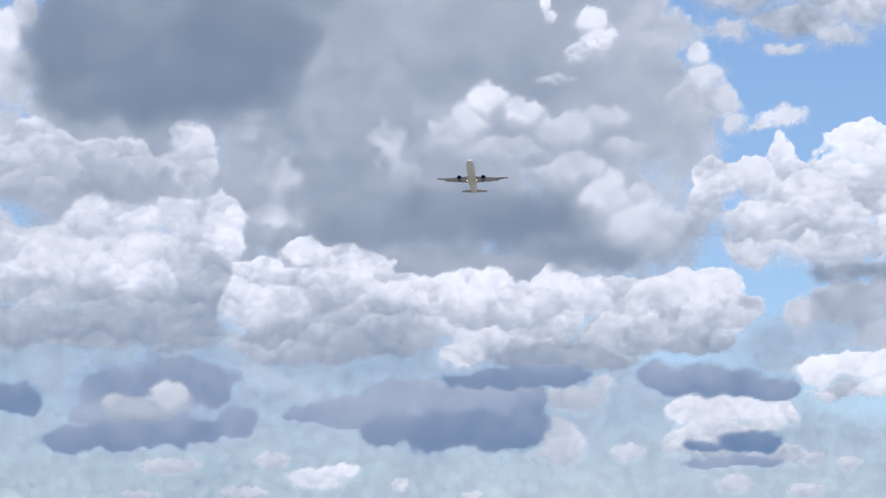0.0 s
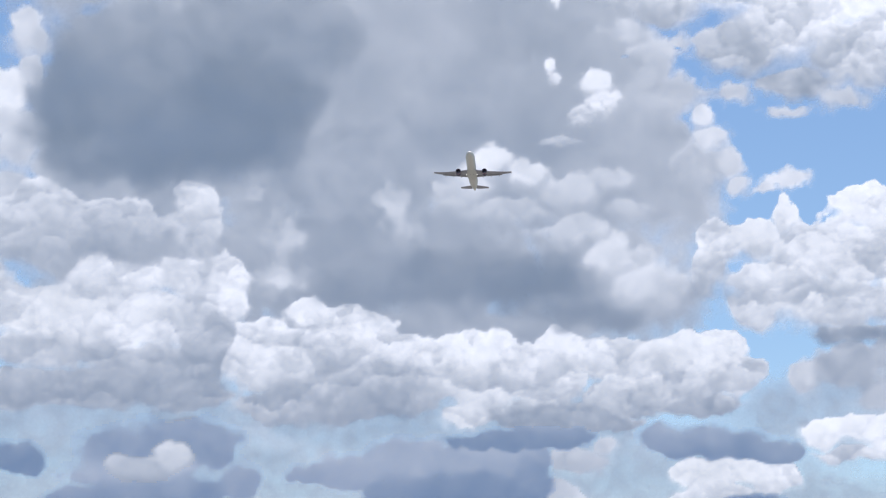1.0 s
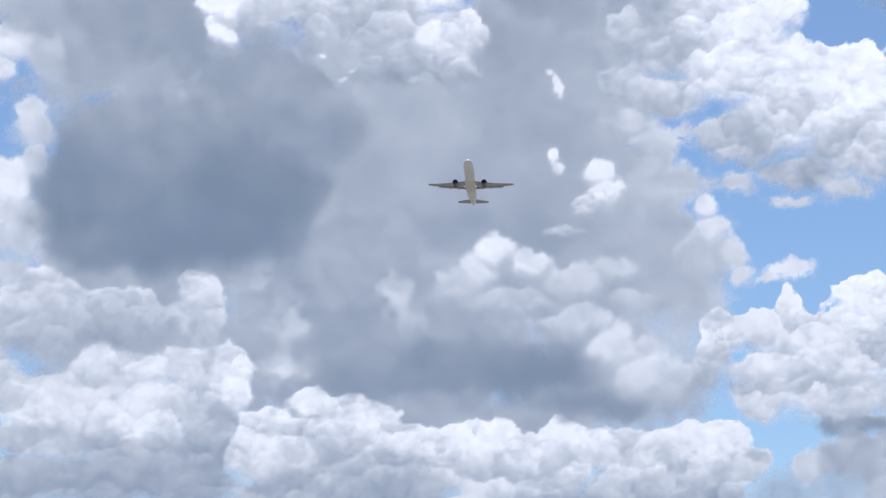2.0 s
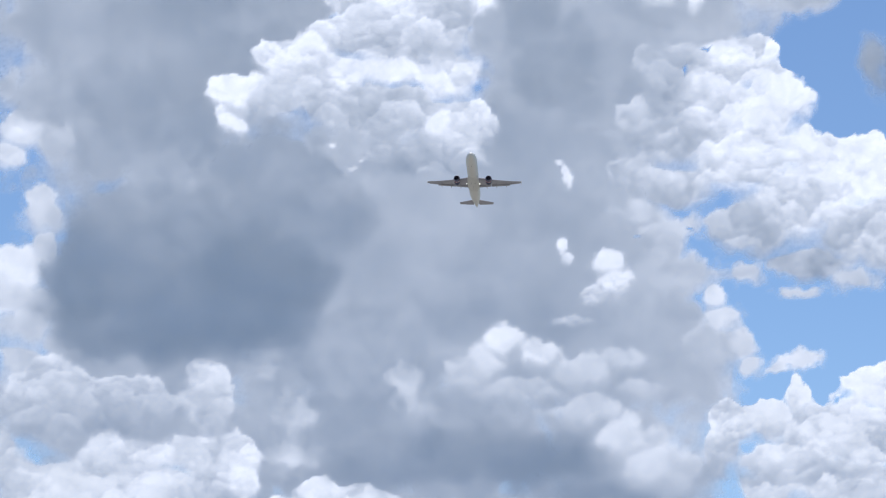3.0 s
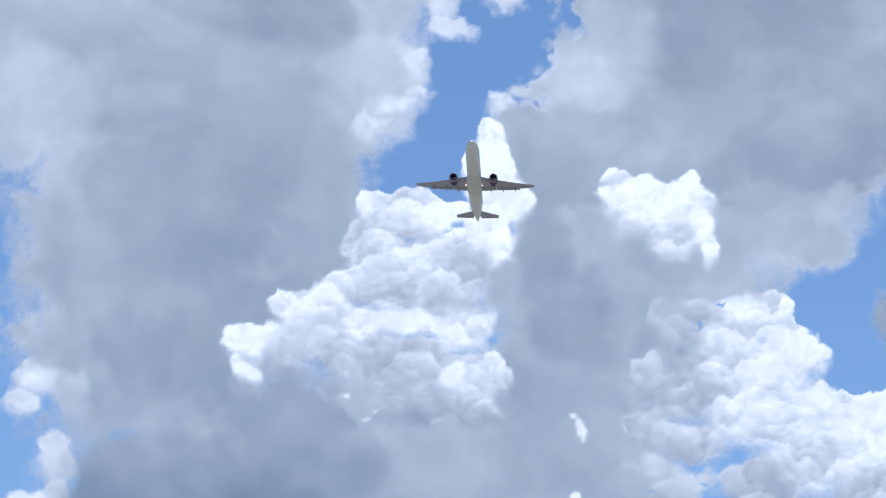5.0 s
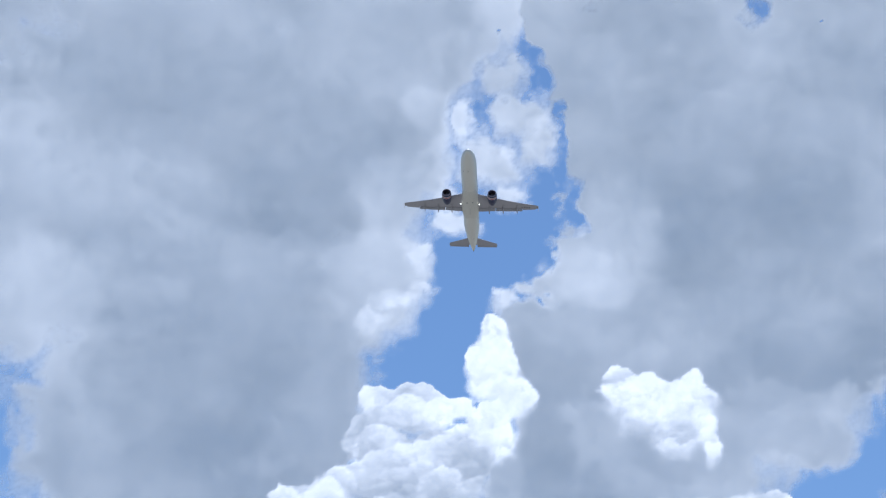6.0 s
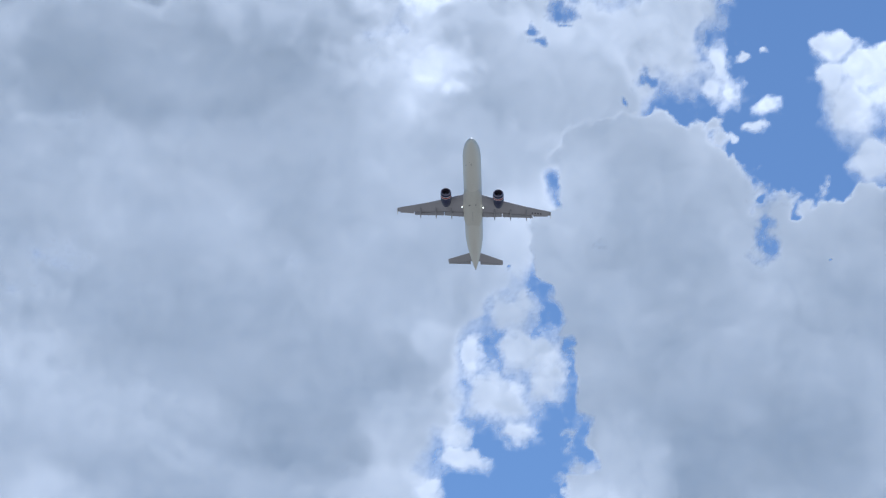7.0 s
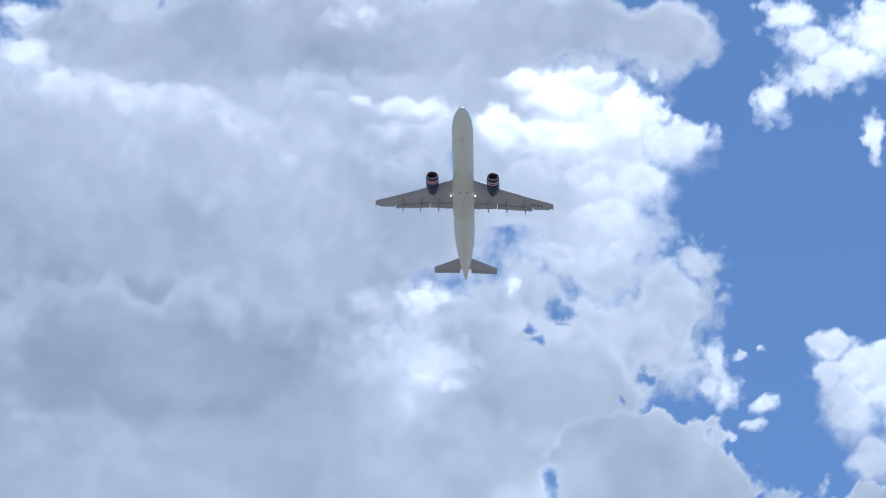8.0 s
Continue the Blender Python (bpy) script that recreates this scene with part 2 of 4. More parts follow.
def gap(lobes):
    """A ragged opening through the clouds named before it, by lobes (azimuth, elevation, half width, half height)."""
    seed = 900 + int(100 * lobes[0][1])
    for la, le, lw, lh in lobes:
        c0, c1 = np.searchsorted(AZ[0], (la - 2 * lw - 0.5, la + 2 * lw + 0.5))
        r0, r1 = np.searchsorted(EL[:, 0], (le - 2 * lh - 0.5, le + 2 * lh + 0.5))
        place = (slice(r0, r1), slice(c0, c1))
        x, y = AZ[place] * math.cos(radians(le)), EL[place]
        wx = x + 0.4 * fractal(lattice_noise, x / 0.5, y / 0.5, seed, 4)
        wy = y + 0.4 * fractal(lattice_noise, x / 0.5 + 50, y / 0.5, seed + 1, 4)
        torn = 0.9 * fractal(lattice_noise, x / 0.35, y / 0.35, seed + 2, 4, 0.6)
        clear = smooth((1.05 - np.sqrt(((wx - la * math.cos(radians(le))) / lw) ** 2 + ((wy - le) / lh) ** 2) + 0.6 * torn) / 1.5)
        sky_cover[place] = np.minimum(sky_cover[place], 1.5 - 2.1 * clear)
        sky_amount[place] *= 1 - clear


def pieces(own):
    """A number for each connected piece of faces with the same owner, and each piece's size."""
    mark = np.where(own >= 0, np.arange(own.size).reshape(own.shape), -1)
    level, upright = own[:, 1:] == own[:, :-1], own[1:] == own[:-1]
    while True:
        old = mark.copy()
        for near, far, same in ((np.s_[:, 1:], np.s_[:, :-1], level), (np.s_[1:], np.s_[:-1], upright)):
            least = np.minimum(mark[near], mark[far])
            mark[near] = np.where(same, least, mark[near])
            mark[far] = np.where(same, np.minimum(least, mark[far]), mark[far])
        mark = np.where(mark >= 0, mark.ravel()[mark], -1)
        if (mark == old).all():
            return mark, np.bincount(mark[mark >= 0], minlength=own.size)


def build_clouds():
    """Each cloud's share of the sky becomes its mesh, cut from one thin shell to fit the camera's view."""
    radius = BASE * (1 + 0.004 * fractal(lattice_noise, AZ / 3, EL / 3, 5, 3))
    ca, sa, ce, se = np.cos(np.radians(AZ)), np.sin(np.radians(AZ)), np.cos(np.radians(EL)), np.sin(np.radians(EL))
    points = np.stack([radius * sa * ce, radius * ca * ce, 1.6 + radius * se], -1).reshape(-1, 3)
    idx = np.arange(AZ.size).reshape(SHAPE)
    quads = np.stack([idx[:-1, :-1], idx[:-1, 1:], idx[1:, 1:], idx[1:, :-1]], -1).reshape(-1, 4)
    own = sky_owner.reshape(-1)[quads].max(1)
    own[sky_cover.reshape(-1)[quads].max(1) <= -0.6] = -1
    own = own.reshape(SHAPE[0] - 1, SHAPE[1] - 1)
    # shreds of a few faces join the cloud beside them
    mark, count = pieces(own)
    shred = (mark >= 0) & (count[mark] < 60)
    for _ in range(12):
        for axis, step in ((1, 1), (1, -1), (0, 1), (0, -1)):
            beside, free = np.roll(own, step, axis), np.roll(shred, step, axis)
            join = shred & ~free & (beside >= 0)
            own, shred = np.where(join, beside, own), shred & ~join
    mark, count = pieces(own)
    order = np.argsort(mark.ravel(), kind="stable")
    ends = np.flatnonzero(np.diff(mark.ravel()[order], prepend=-2))
    for run in np.split(order, ends[1:]):
        i = own.ravel()[run[0]]
        if i < 0 or len(run) < 12:
            continue
        name, label, kind = cloud_list[i]
        faces = quads[run]
        used, faces = np.unique(faces, return_inverse=True)
        faces = faces.reshape(-1, 4)
        pts = points[used]
        centre = pts.mean(0)
        me = bpy.data.meshes.new(name)
        me.vertices.add(len(pts))
        me.vertices.foreach_set("co", (pts - centre).astype(np.float32).ravel())
        me.loops.add(faces.size)
        me.loops.foreach_set("vertex_index", faces.astype(np.int32).ravel())
        me.polygons.add(len(faces))
        me.polygons.foreach_set("loop_start", np.arange(0, faces.size, 4, dtype=np.int32))
        me.update(calc_edges=True)
        me.polygons.foreach_set("use_smooth", np.ones(len(me.polygons), bool))
        for key, values in (("cover", sky_cover), ("shade_thickness", sky_shade_thickness), ("crease_shade", sky_crease_shade)):
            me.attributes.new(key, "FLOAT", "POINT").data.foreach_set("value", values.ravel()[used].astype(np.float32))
        me.materials.append(BANK_SKIN if kind == "bank" else CLOUD_SKIN)
        ob = new(name, me)
        ob.location = centre
        tagged(ob, label, "cloud", group="clouds in the sky")


# the last number of each lobe sets its tone: low looks sunlit, high shaded
cloud("cloud_veil", "pale haze cloud along the horizon", "veil", [(-6.20, 3.91, 11.60, 1.42, 0.9), (1.50, 3.42, 12.89, 1.42, 0.85), (6.61, 3.78, 9.02, 1.42, 0.85), (-1.08, 5.21, 11.60, 1.55, 0.9), (-8.15, 6.18, 4.51, 1.42, 1), (-1.08, 6.24, 6.44, 0.77, 1), (8.95, 6.42, 3.35, 1.16, 1)], weight=1.5)
cloud("cloud_veil", "thin pinkish-white cloud streak", "veil", [(-4.08, 5.79, 1.55, 0.39, 0.5), (-2.92, 5.54, 0.77, 0.32, 0.6), (-4.98, 6.00, 0.77, 0.13, 0.5)])
cloud("cloud_wisp", "small distant white cloud puff near the horizon", "puff", [(-2.87, 3.57, 0.80, 0.28, 0.3), (-2.30, 3.73, 0.46, 0.19, 0.2)], weight=1.5)
cloud("cloud_wisp", "small distant white cloud puff near the horizon", "puff", [(-6.20, 3.81, 0.77, 0.23, 0.5)], weight=1.5)
cloud("cloud_wisp", "small distant white cloud puff near the horizon", "puff", [(-0.95, 3.45, 0.21, 0.19, 0.3)], weight=1.5)
cloud("cloud_wisp", "small distant white cloud puff near the horizon", "puff", [(-4.53, 3.26, 0.64, 0.13, 0.4)], weight=1.5)
cloud("cloud_wisp", "small distant white cloud puff near the horizon", "puff", [(4.20, 4.14, 0.41, 0.26, 0.4)], weight=1.5)
cloud("cloud_wisp", "small distant white cloud puff near the horizon", "puff", [(2.79, 4.25, 0.52, 0.59, 0.5)], weight=1.5)
cloud("cloud_wisp", "small distant white cloud puff near the horizon", "puff", [(0.70, 3.21, 0.26, 0.10, 0.3)], weight=1.5)
cloud("cloud_wisp", "small distant white cloud puff near the horizon", "puff", [(-6.89, 3.20, 0.52, 0.10, 0.4)], weight=1.5)
cloud("cloud_wisp", "small distant white cloud puff near the horizon", "puff", [(8.39, 3.96, 0.26, 0.21, 0.5)], weight=1.5)
cloud("cloud_wisp", "small distant white cloud puff near the horizon", "puff", [(9.18, 3.88, 0.31, 0.18, 0.4)], weight=1.5)
cloud("cloud_wisp", "small distant white cloud puff near the horizon", "puff", [(6.61, 3.43, 0.46, 0.26, 0.5)], weight=1.5)
cloud("cloud_wisp", "small distant white cloud puff near the horizon", "puff", [(-3.90, 3.95, 0.44, 0.26, 0.5)], weight=1.5)
cloud("cloud_wisp", "small distant white cloud puff near the horizon", "puff", [(8.19, 3.29, 0.46, 0.18, 0.5)], weight=1.5)
cloud("cloud_sheet", "pale grey cloud sheet behind heaped cumulus", "sheet", [(-7.06, 13.36, 3.35, 4.25, 1.15), (-3.00, 13.57, 3.87, 4.25, 1.2), (0.43, 13.21, 3.61, 4.25, 1.05), (3.46, 12.68, 2.19, 3.35, 1.05), (4.76, 11.77, 1.80, 1.93, 1), (-2.18, 9.73, 7.22, 1.68, 1.15), (3.83, 9.47, 2.32, 1.68, 1), (-7.90, 10.53, 3.09, 2.06, 1), (4.40, 13.95, 0.90, 1.16, 0.8), (-1.93, 11.66, 1.42, 1.55, 1.35), (-0.34, 8.13, 5.41, 0.90, 1)])
cloud("cloud_sheet", "pale grey cloud sheet between bright heaps", "sheet", [(-7.27, 20.57, 3.87, 3.87, 1.35), (-7.78, 17.34, 3.09, 2.58, 1.15), (-1.67, 14.46, 5.41, 3.35, 1.05), (2.05, 16.30, 2.58, 4.64, 1.15), (2.32, 20.41, 1.68, 3.35, 1.3), (4.49, 19.11, 2.45, 2.32, 1.1), (6.96, 20.84, 2.19, 1.68, 0.95), (8.87, 21.53, 1.42, 1.16, 0.9), (-9.70, 20.42, 1.03, 1.93, 1), (-4.84, 21.19, 1.68, 2.19, 1.35), (1.78, 13.47, 2.58, 2.58, 1), (-9.05, 23.13, 3.09, 1.93, 1.1), (3.37, 14.75, 1.55, 2.06, 1)])
cloud("cumulus_cloud", "pale cloud beside a dark bank", "soft", [(3.02, 5.30, 0.84, 0.46, 0.6), (3.60, 5.64, 0.36, 0.28, 0.5), (2.56, 4.47, 0.58, 0.57, 0.55), (2.24, 4.09, 0.52, 0.21, 0.5)])
cloud("grey_cloud", "flat blue-grey cloud bank low over the horizon", "bank", [(-0.85, 5.49, 1.29, 0.71, 0.9), (0.83, 5.49, 1.42, 0.71, 1), (-2.14, 5.16, 1.03, 0.52, 1), (-1.10, 4.75, 0.90, 0.57, 1.5), (-0.07, 4.77, 1.03, 0.62, 1.8), (0.96, 4.78, 1.03, 0.59, 1.8), (1.86, 4.85, 0.62, 0.64, 1.6), (-3.10, 5.12, 0.71, 0.28, 1.1), (1.99, 5.49, 0.46, 0.64, 1.2)])
cloud("grey_cloud", "blue-grey low cloud with a flat base", "bank", [(-7.01, 5.12, 1.93, 0.57, 1), (-7.12, 4.61, 1.22, 0.46, 1.5), (-5.85, 4.71, 1.22, 0.49, 1.4), (-8.38, 4.47, 0.90, 0.36, 1.5), (-4.71, 4.95, 0.57, 0.57, 1.1), (-7.40, 5.62, 1.29, 0.77, 1.3), (-5.87, 5.83, 1.42, 0.77, 1.3)])
cloud("grey_cloud", "small blue-grey cloud low in haze", "bank", [(-9.73, 5.39, 0.97, 0.46, 1.7), (-10.55, 5.50, 0.77, 0.52, 1.6)])
cloud("cumulus_cloud", "white sunlit head on a low blue-grey cloud", "soft", [(-6.25, 5.36, 0.58, 0.41, 0.35), (-7.45, 5.24, 0.36, 0.36, 0.6), (-6.88, 5.06, 0.77, 0.31, 0.8)])
cloud("cloud_wisp", "soft cloud tufts before a grey sheet", "wisp", [(-3.75, 10.35, 0.58, 0.64, 0.5), (-3.87, 9.45, 0.77, 0.44, 0.5), (-1.27, 11.15, 0.46, 0.57, 0.45), (-4.48, 11.43, 0.52, 0.23, 0.7), (-0.94, 10.57, 0.39, 0.32, 0.7)])
cloud("cumulus_cloud", "small white cumulus cloud above the haze", "cumulus", [(5.71, 5.07, 0.67, 0.41, 0.1), (6.73, 5.15, 0.97, 0.36, 0.15), (7.49, 4.93, 0.64, 0.41, 0.25), (6.15, 4.56, 0.97, 0.36, 0.3), (5.38, 4.31, 0.52, 0.34, 0.45), (6.97, 4.07, 1.42, 0.26, 0.7)])
cloud("cumulus_cloud", "ragged white cloud edge beside blue sky", "soft", [(-10.06, 13.25, 0.44, 0.39, 0.15), (-9.88, 12.24, 0.64, 0.77, 0.5), (-9.97, 11.22, 0.77, 0.77, 0.7), (-9.57, 14.66, 0.39, 0.52, 0.6), (-10.67, 12.97, 0.52, 0.90, 0.3)])
cloud("cumulus_cloud", "large pale cumulus cloud with soft grey flanks", "cumulus", [(-5.17, 9.37, 0.59, 0.59, 0.3), (-5.81, 9.42, 0.77, 0.77, 0.5), (-5.00, 8.79, 0.49, 0.57, 0.3), (-5.77, 10.58, 0.62, 0.97, 0.55), (-6.11, 11.34, 0.28, 0.31, 0.35), (-7.68, 9.38, 1.22, 0.64, 0.35), (-7.85, 8.46, 1.93, 0.90, 0.25), (-9.38, 8.51, 1.22, 0.77, 0.3), (-6.31, 8.39, 1.03, 0.77, 0.4), (-8.98, 7.76, 1.93, 0.64, 0.7), (-6.67, 7.42, 1.80, 0.64, 0.9), (-9.44, 10.35, 1.16, 1.16, 0.8), (-7.64, 10.40, 1.42, 0.77, 0.8), (-5.40, 7.82, 0.90, 1.03, 0.95), (-8.07, 6.82, 2.06, 0.64, 1), (-9.71, 6.79, 1.16, 0.64, 0.95), (-5.89, 6.73, 1.29, 0.64, 1.05), (-10.92, 9.16, 1.16, 1.16, 0.5)], soft=1)
cloud("cumulus_cloud", "white cumulus cloud with rounded tops above haze", "cumulus", [(2.65, 7.93, 0.54, 0.45, 0.15), (3.55, 7.64, 0.77, 0.54, 0.3), (4.59, 7.60, 0.93, 0.49, 0.3), (5.49, 7.76, 0.67, 0.52, 0.15), (6.29, 7.88, 0.67, 0.46, 0.1), (6.58, 7.26, 0.71, 0.54, 0.4), (5.10, 7.08, 1.74, 0.54, 0.4), (4.06, 6.70, 1.16, 0.52, 0.6), (5.73, 6.60, 1.16, 0.28, 0.9)], dense=1.2)
cloud("cumulus_cloud", "white cumulus cloud with grey flat base, low in the sky", "cumulus", [(-3.14, 8.69, 0.59, 0.36, 0.15), (-2.36, 8.54, 0.52, 0.39, 0.2), (-4.11, 8.10, 0.80, 0.52, 0.2), (-1.64, 8.12, 0.77, 0.58, 0.25), (-0.60, 7.74, 0.80, 0.52, 0.3), (0.44, 7.91, 0.52, 0.45, 0.12), (1.11, 7.78, 0.59, 0.52, 0.12), (1.93, 7.48, 0.67, 0.52, 0.25), (-4.36, 7.45, 0.77, 0.71, 0.35), (-2.94, 7.53, 1.42, 0.84, 0.5), (-1.12, 7.03, 1.55, 0.77, 0.7), (0.96, 7.10, 1.68, 0.77, 0.35), (2.32, 7.10, 0.90, 0.71, 0.4), (-2.41, 6.70, 2.19, 0.58, 0.85), (0.44, 6.37, 0.77, 0.32, 0.2), (-3.70, 6.56, 1.22, 0.54, 0.65), (2.12, 6.37, 1.55, 0.41, 0.95), (3.41, 6.23, 1.16, 0.31, 0.9)], dense=1.2)
cloud("grey_cloud", "small dark blue-grey cloud", "bank", [(6.11, 5.83, 1.61, 0.46, 1.4), (5.02, 5.93, 0.71, 0.36, 1.2), (7.25, 5.62, 1.22, 0.28, 1.5)])
cloud("grey_cloud", "small dark cloud scrap", "bank", [(6.97, 4.40, 0.85, 0.26, 2), (5.95, 4.30, 0.46, 0.14, 1.8), (6.58, 3.95, 1.29, 0.18, 1.2)])
cloud("cumulus_cloud", "pale grey cloud under a white cumulus", "soft", [(8.17, 7.13, 0.46, 0.54, 0.5), (9.19, 7.28, 1.03, 0.75, 0.9), (9.81, 6.70, 0.77, 0.64, 0.7), (10.21, 7.58, 0.77, 0.77, 0.8)])
cloud("cumulus_cloud", "ragged white cloud edge", "soft", [(-10.24, 16.57, 0.71, 0.54, 0.35), (-10.60, 16.04, 0.52, 0.39, 0.4), (-9.57, 16.22, 0.52, 0.77, 0.8), (-9.81, 14.81, 0.44, 0.64, 0.5), (-10.31, 13.51, 0.77, 0.62, 0.15), (-10.52, 12.87, 0.77, 0.77, 0.4), (-9.73, 12.52, 0.77, 0.77, 0.6), (-9.62, 13.93, 0.34, 0.64, 0.6)])
cloud("cloud_wisp", "torn cloud edge against blue sky", "wisp", [(-10.77, 20.48, 0.64, 0.34, 0.6), (-10.45, 19.74, 0.46, 0.64, 0.7), (-10.25, 18.73, 0.39, 0.77, 0.7), (-10.70, 17.56, 0.52, 0.64, 0.8)], weight=1.1)
cloud("cumulus_cloud", "white cumulus puff low beside haze", "cumulus", [(8.52, 5.89, 0.59, 0.34, 0.15), (9.41, 6.03, 0.80, 0.39, 0.2), (10.03, 5.81, 0.64, 0.52, 0.3), (9.14, 5.47, 0.93, 0.23, 0.6)], soft=1)
cloud("cumulus_cloud", "broad white cumulus with grey lower edge", "cumulus", [(6.76, 18.45, 0.77, 0.62, 0.2), (5.94, 17.65, 1.03, 0.93, 0.35), (7.29, 17.39, 0.90, 0.93, 0.2), (4.95, 18.20, 0.77, 0.93, 0.75), (4.99, 16.92, 1.35, 1.03, 0.7), (6.58, 16.38, 1.55, 1.16, 0.35), (8.55, 16.23, 1.03, 0.67, 0.15), (9.52, 15.79, 1.03, 0.77, 0.12), (8.00, 15.20, 1.42, 1.03, 0.4), (9.46, 14.39, 1.29, 1.03, 0.55), (6.93, 14.58, 1.22, 0.71, 0.75), (4.97, 15.64, 1.10, 0.58, 0.65), (8.08, 13.79, 1.03, 0.41, 0.9), (4.11, 15.84, 0.64, 0.58, 0.7), (10.72, 15.11, 1.03, 1.55, 0.3)], soft=1, dense=1.2)
cloud("grey_cloud", "dark flat base of a cumulus above haze", "bank", [(1.47, 5.85, 2.06, 0.28, 1.6), (2.77, 5.94, 0.90, 0.23, 1.5)])
cloud("cumulus_cloud", "ragged white cloud edge against blue sky", "soft", [(5.99, 13.16, 0.31, 0.31, 0.3), (6.08, 12.58, 0.39, 0.44, 0.4), (6.59, 11.99, 0.49, 0.46, 0.4), (5.31, 13.68, 0.52, 0.52, 0.6), (6.71, 11.54, 0.34, 0.26, 0.45), (5.94, 11.88, 0.77, 0.77, 0.8)])
cloud("cloud_wisp", "torn cloud fringe under a white cumulus", "wisp", [(4.96, 14.74, 0.90, 0.39, 0.5), (6.65, 13.69, 0.77, 0.31, 0.6), (4.17, 15.07, 0.52, 0.31, 0.6), (5.34, 13.58, 0.77, 0.52, 0.6), (4.69, 13.97, 0.52, 0.39, 0.7), (7.94, 13.23, 0.64, 0.18, 0.6), (9.11, 13.52, 0.77, 0.34, 0.6)], weight=1.2)
cloud("cloud_wisp", "thin white cloud scrap in blue sky", "wisp", [(7.88, 11.71, 0.64, 0.28, 0.3), (7.36, 11.53, 0.32, 0.18, 0.4)], weight=1.5)
gap([(4.23, 14.55, 0.34, 0.21), (5.39, 18.32, 0.15, 0.28), (5.77, 18.89, 0.23, 0.10), (5.36, 14.73, 0.34, 0.18), (-5.92, 20.82, 0.18, 0.10)])
cloud("cumulus_cloud", "towering white cumulus cloud with bright rounded tops", "cumulus", [(9.54, 11.00, 0.67, 0.58, 0.1), (7.80, 10.82, 0.39, 0.46, 0.15), (7.08, 10.29, 0.80, 0.54, 0.2), (8.36, 9.97, 1.03, 0.80, 0.3), (9.51, 9.88, 1.10, 1.03, 0.3), (6.28, 10.27, 0.54, 0.52, 0.3), (7.70, 9.22, 1.35, 0.77, 0.4), (6.04, 9.63, 0.54, 0.77, 0.5), (8.97, 8.81, 1.48, 0.77, 0.4), (7.12, 8.72, 0.71, 0.46, 0.5), (9.34, 8.17, 1.22, 0.31, 1.2), (10.54, 10.36, 1.03, 1.03, 0.15), (10.75, 9.09, 1.03, 1.16, 0.4)], soft=1, dense=1.2)
cloud("cumulus_cloud", "small bright cloud head", "puff", [(3.47, 13.96, 0.46, 0.34, 0.05), (3.63, 13.51, 0.46, 0.36, 0.15), (3.20, 13.20, 0.44, 0.28, 0.35), (2.61, 12.63, 0.52, 0.13, 0.4)], dense=1.8)
cloud("cumulus_cloud", "tiny white cloud puff", "puff", [(2.39, 14.33, 0.15, 0.26, 0.1), (2.52, 14.04, 0.18, 0.18, 0.3)], dense=1.8)
cloud("cloud_wisp", "thin curled white cloud shred", "puff", [(2.55, 15.84, 0.13, 0.26, 0.1), (2.35, 16.24, 0.13, 0.10, 0.2), (2.47, 16.08, 0.10, 0.13, 0.2)], dense=2)
cloud("cloud_wisp", "tiny bright cloud shreds", "wisp", [(-1.43, 16.78, 0.13, 0.12, 0.1), (-3.05, 16.59, 0.12, 0.10, 0.1), (-2.25, 16.25, 0.08, 0.06, 0.2), (-2.54, 16.07, 0.18, 0.05, 0.3)], weight=1.8)
cloud("cloud_sheet", "grey cloud sheet high above the flight path", "sheet", [(-10.46, 36.19, 5.41, 1.68, 1.15), (-10.91, 34.33, 4.25, 1.42, 1.75), (-6.94, 33.70, 3.87, 1.93, 1.15), (-5.62, 37.17, 3.35, 2.06, 1.05), (-5.45, 41.30, 4.90, 1.16, 1.15), (0.53, 41.70, 3.35, 0.97, 1.05), (4.47, 41.58, 1.42, 1.03, 0.95), (-10.44, 40.58, 3.35, 1.16, 1.15), (-0.32, 34.73, 2.19, 1.55, 1.05), (2.19, 34.14, 1.68, 1.55, 0.95), (-13.40, 37.36, 2.84, 1.93, 1), (-2.40, 37.36, 1.55, 1.80, 1.05), (4.37, 35.17, 1.03, 1.42, 0.8), (-16.75, 35.54, 3.09, 4.12, 1.15), (-4.82, 35.67, 1.80, 1.55, 1.25), (1.47, 38.51, 2.45, 2.45, 0.85), (-1.08, 39.99, 2.19, 1.42, 1), (-10.25, 39.57, 4.25, 1.16, 0.95), (2.47, 36.85, 1.29, 1.42, 0.8), (-9.54, 38.36, 3.35, 1.42, 0.95), (-3.57, 39.62, 2.58, 1.03, 0.9)], weight=1.25)
cloud("grey_cloud", "broad dark grey cloud base under a white cumulus", "grey", [(-0.09, 9.61, 2.71, 0.82, 1.7), (1.87, 9.48, 2.32, 0.80, 1.9), (3.04, 8.77, 1.42, 0.54, 1.7), (-1.91, 9.47, 1.68, 0.72, 1.4), (3.95, 8.70, 0.90, 0.44, 1.6)])
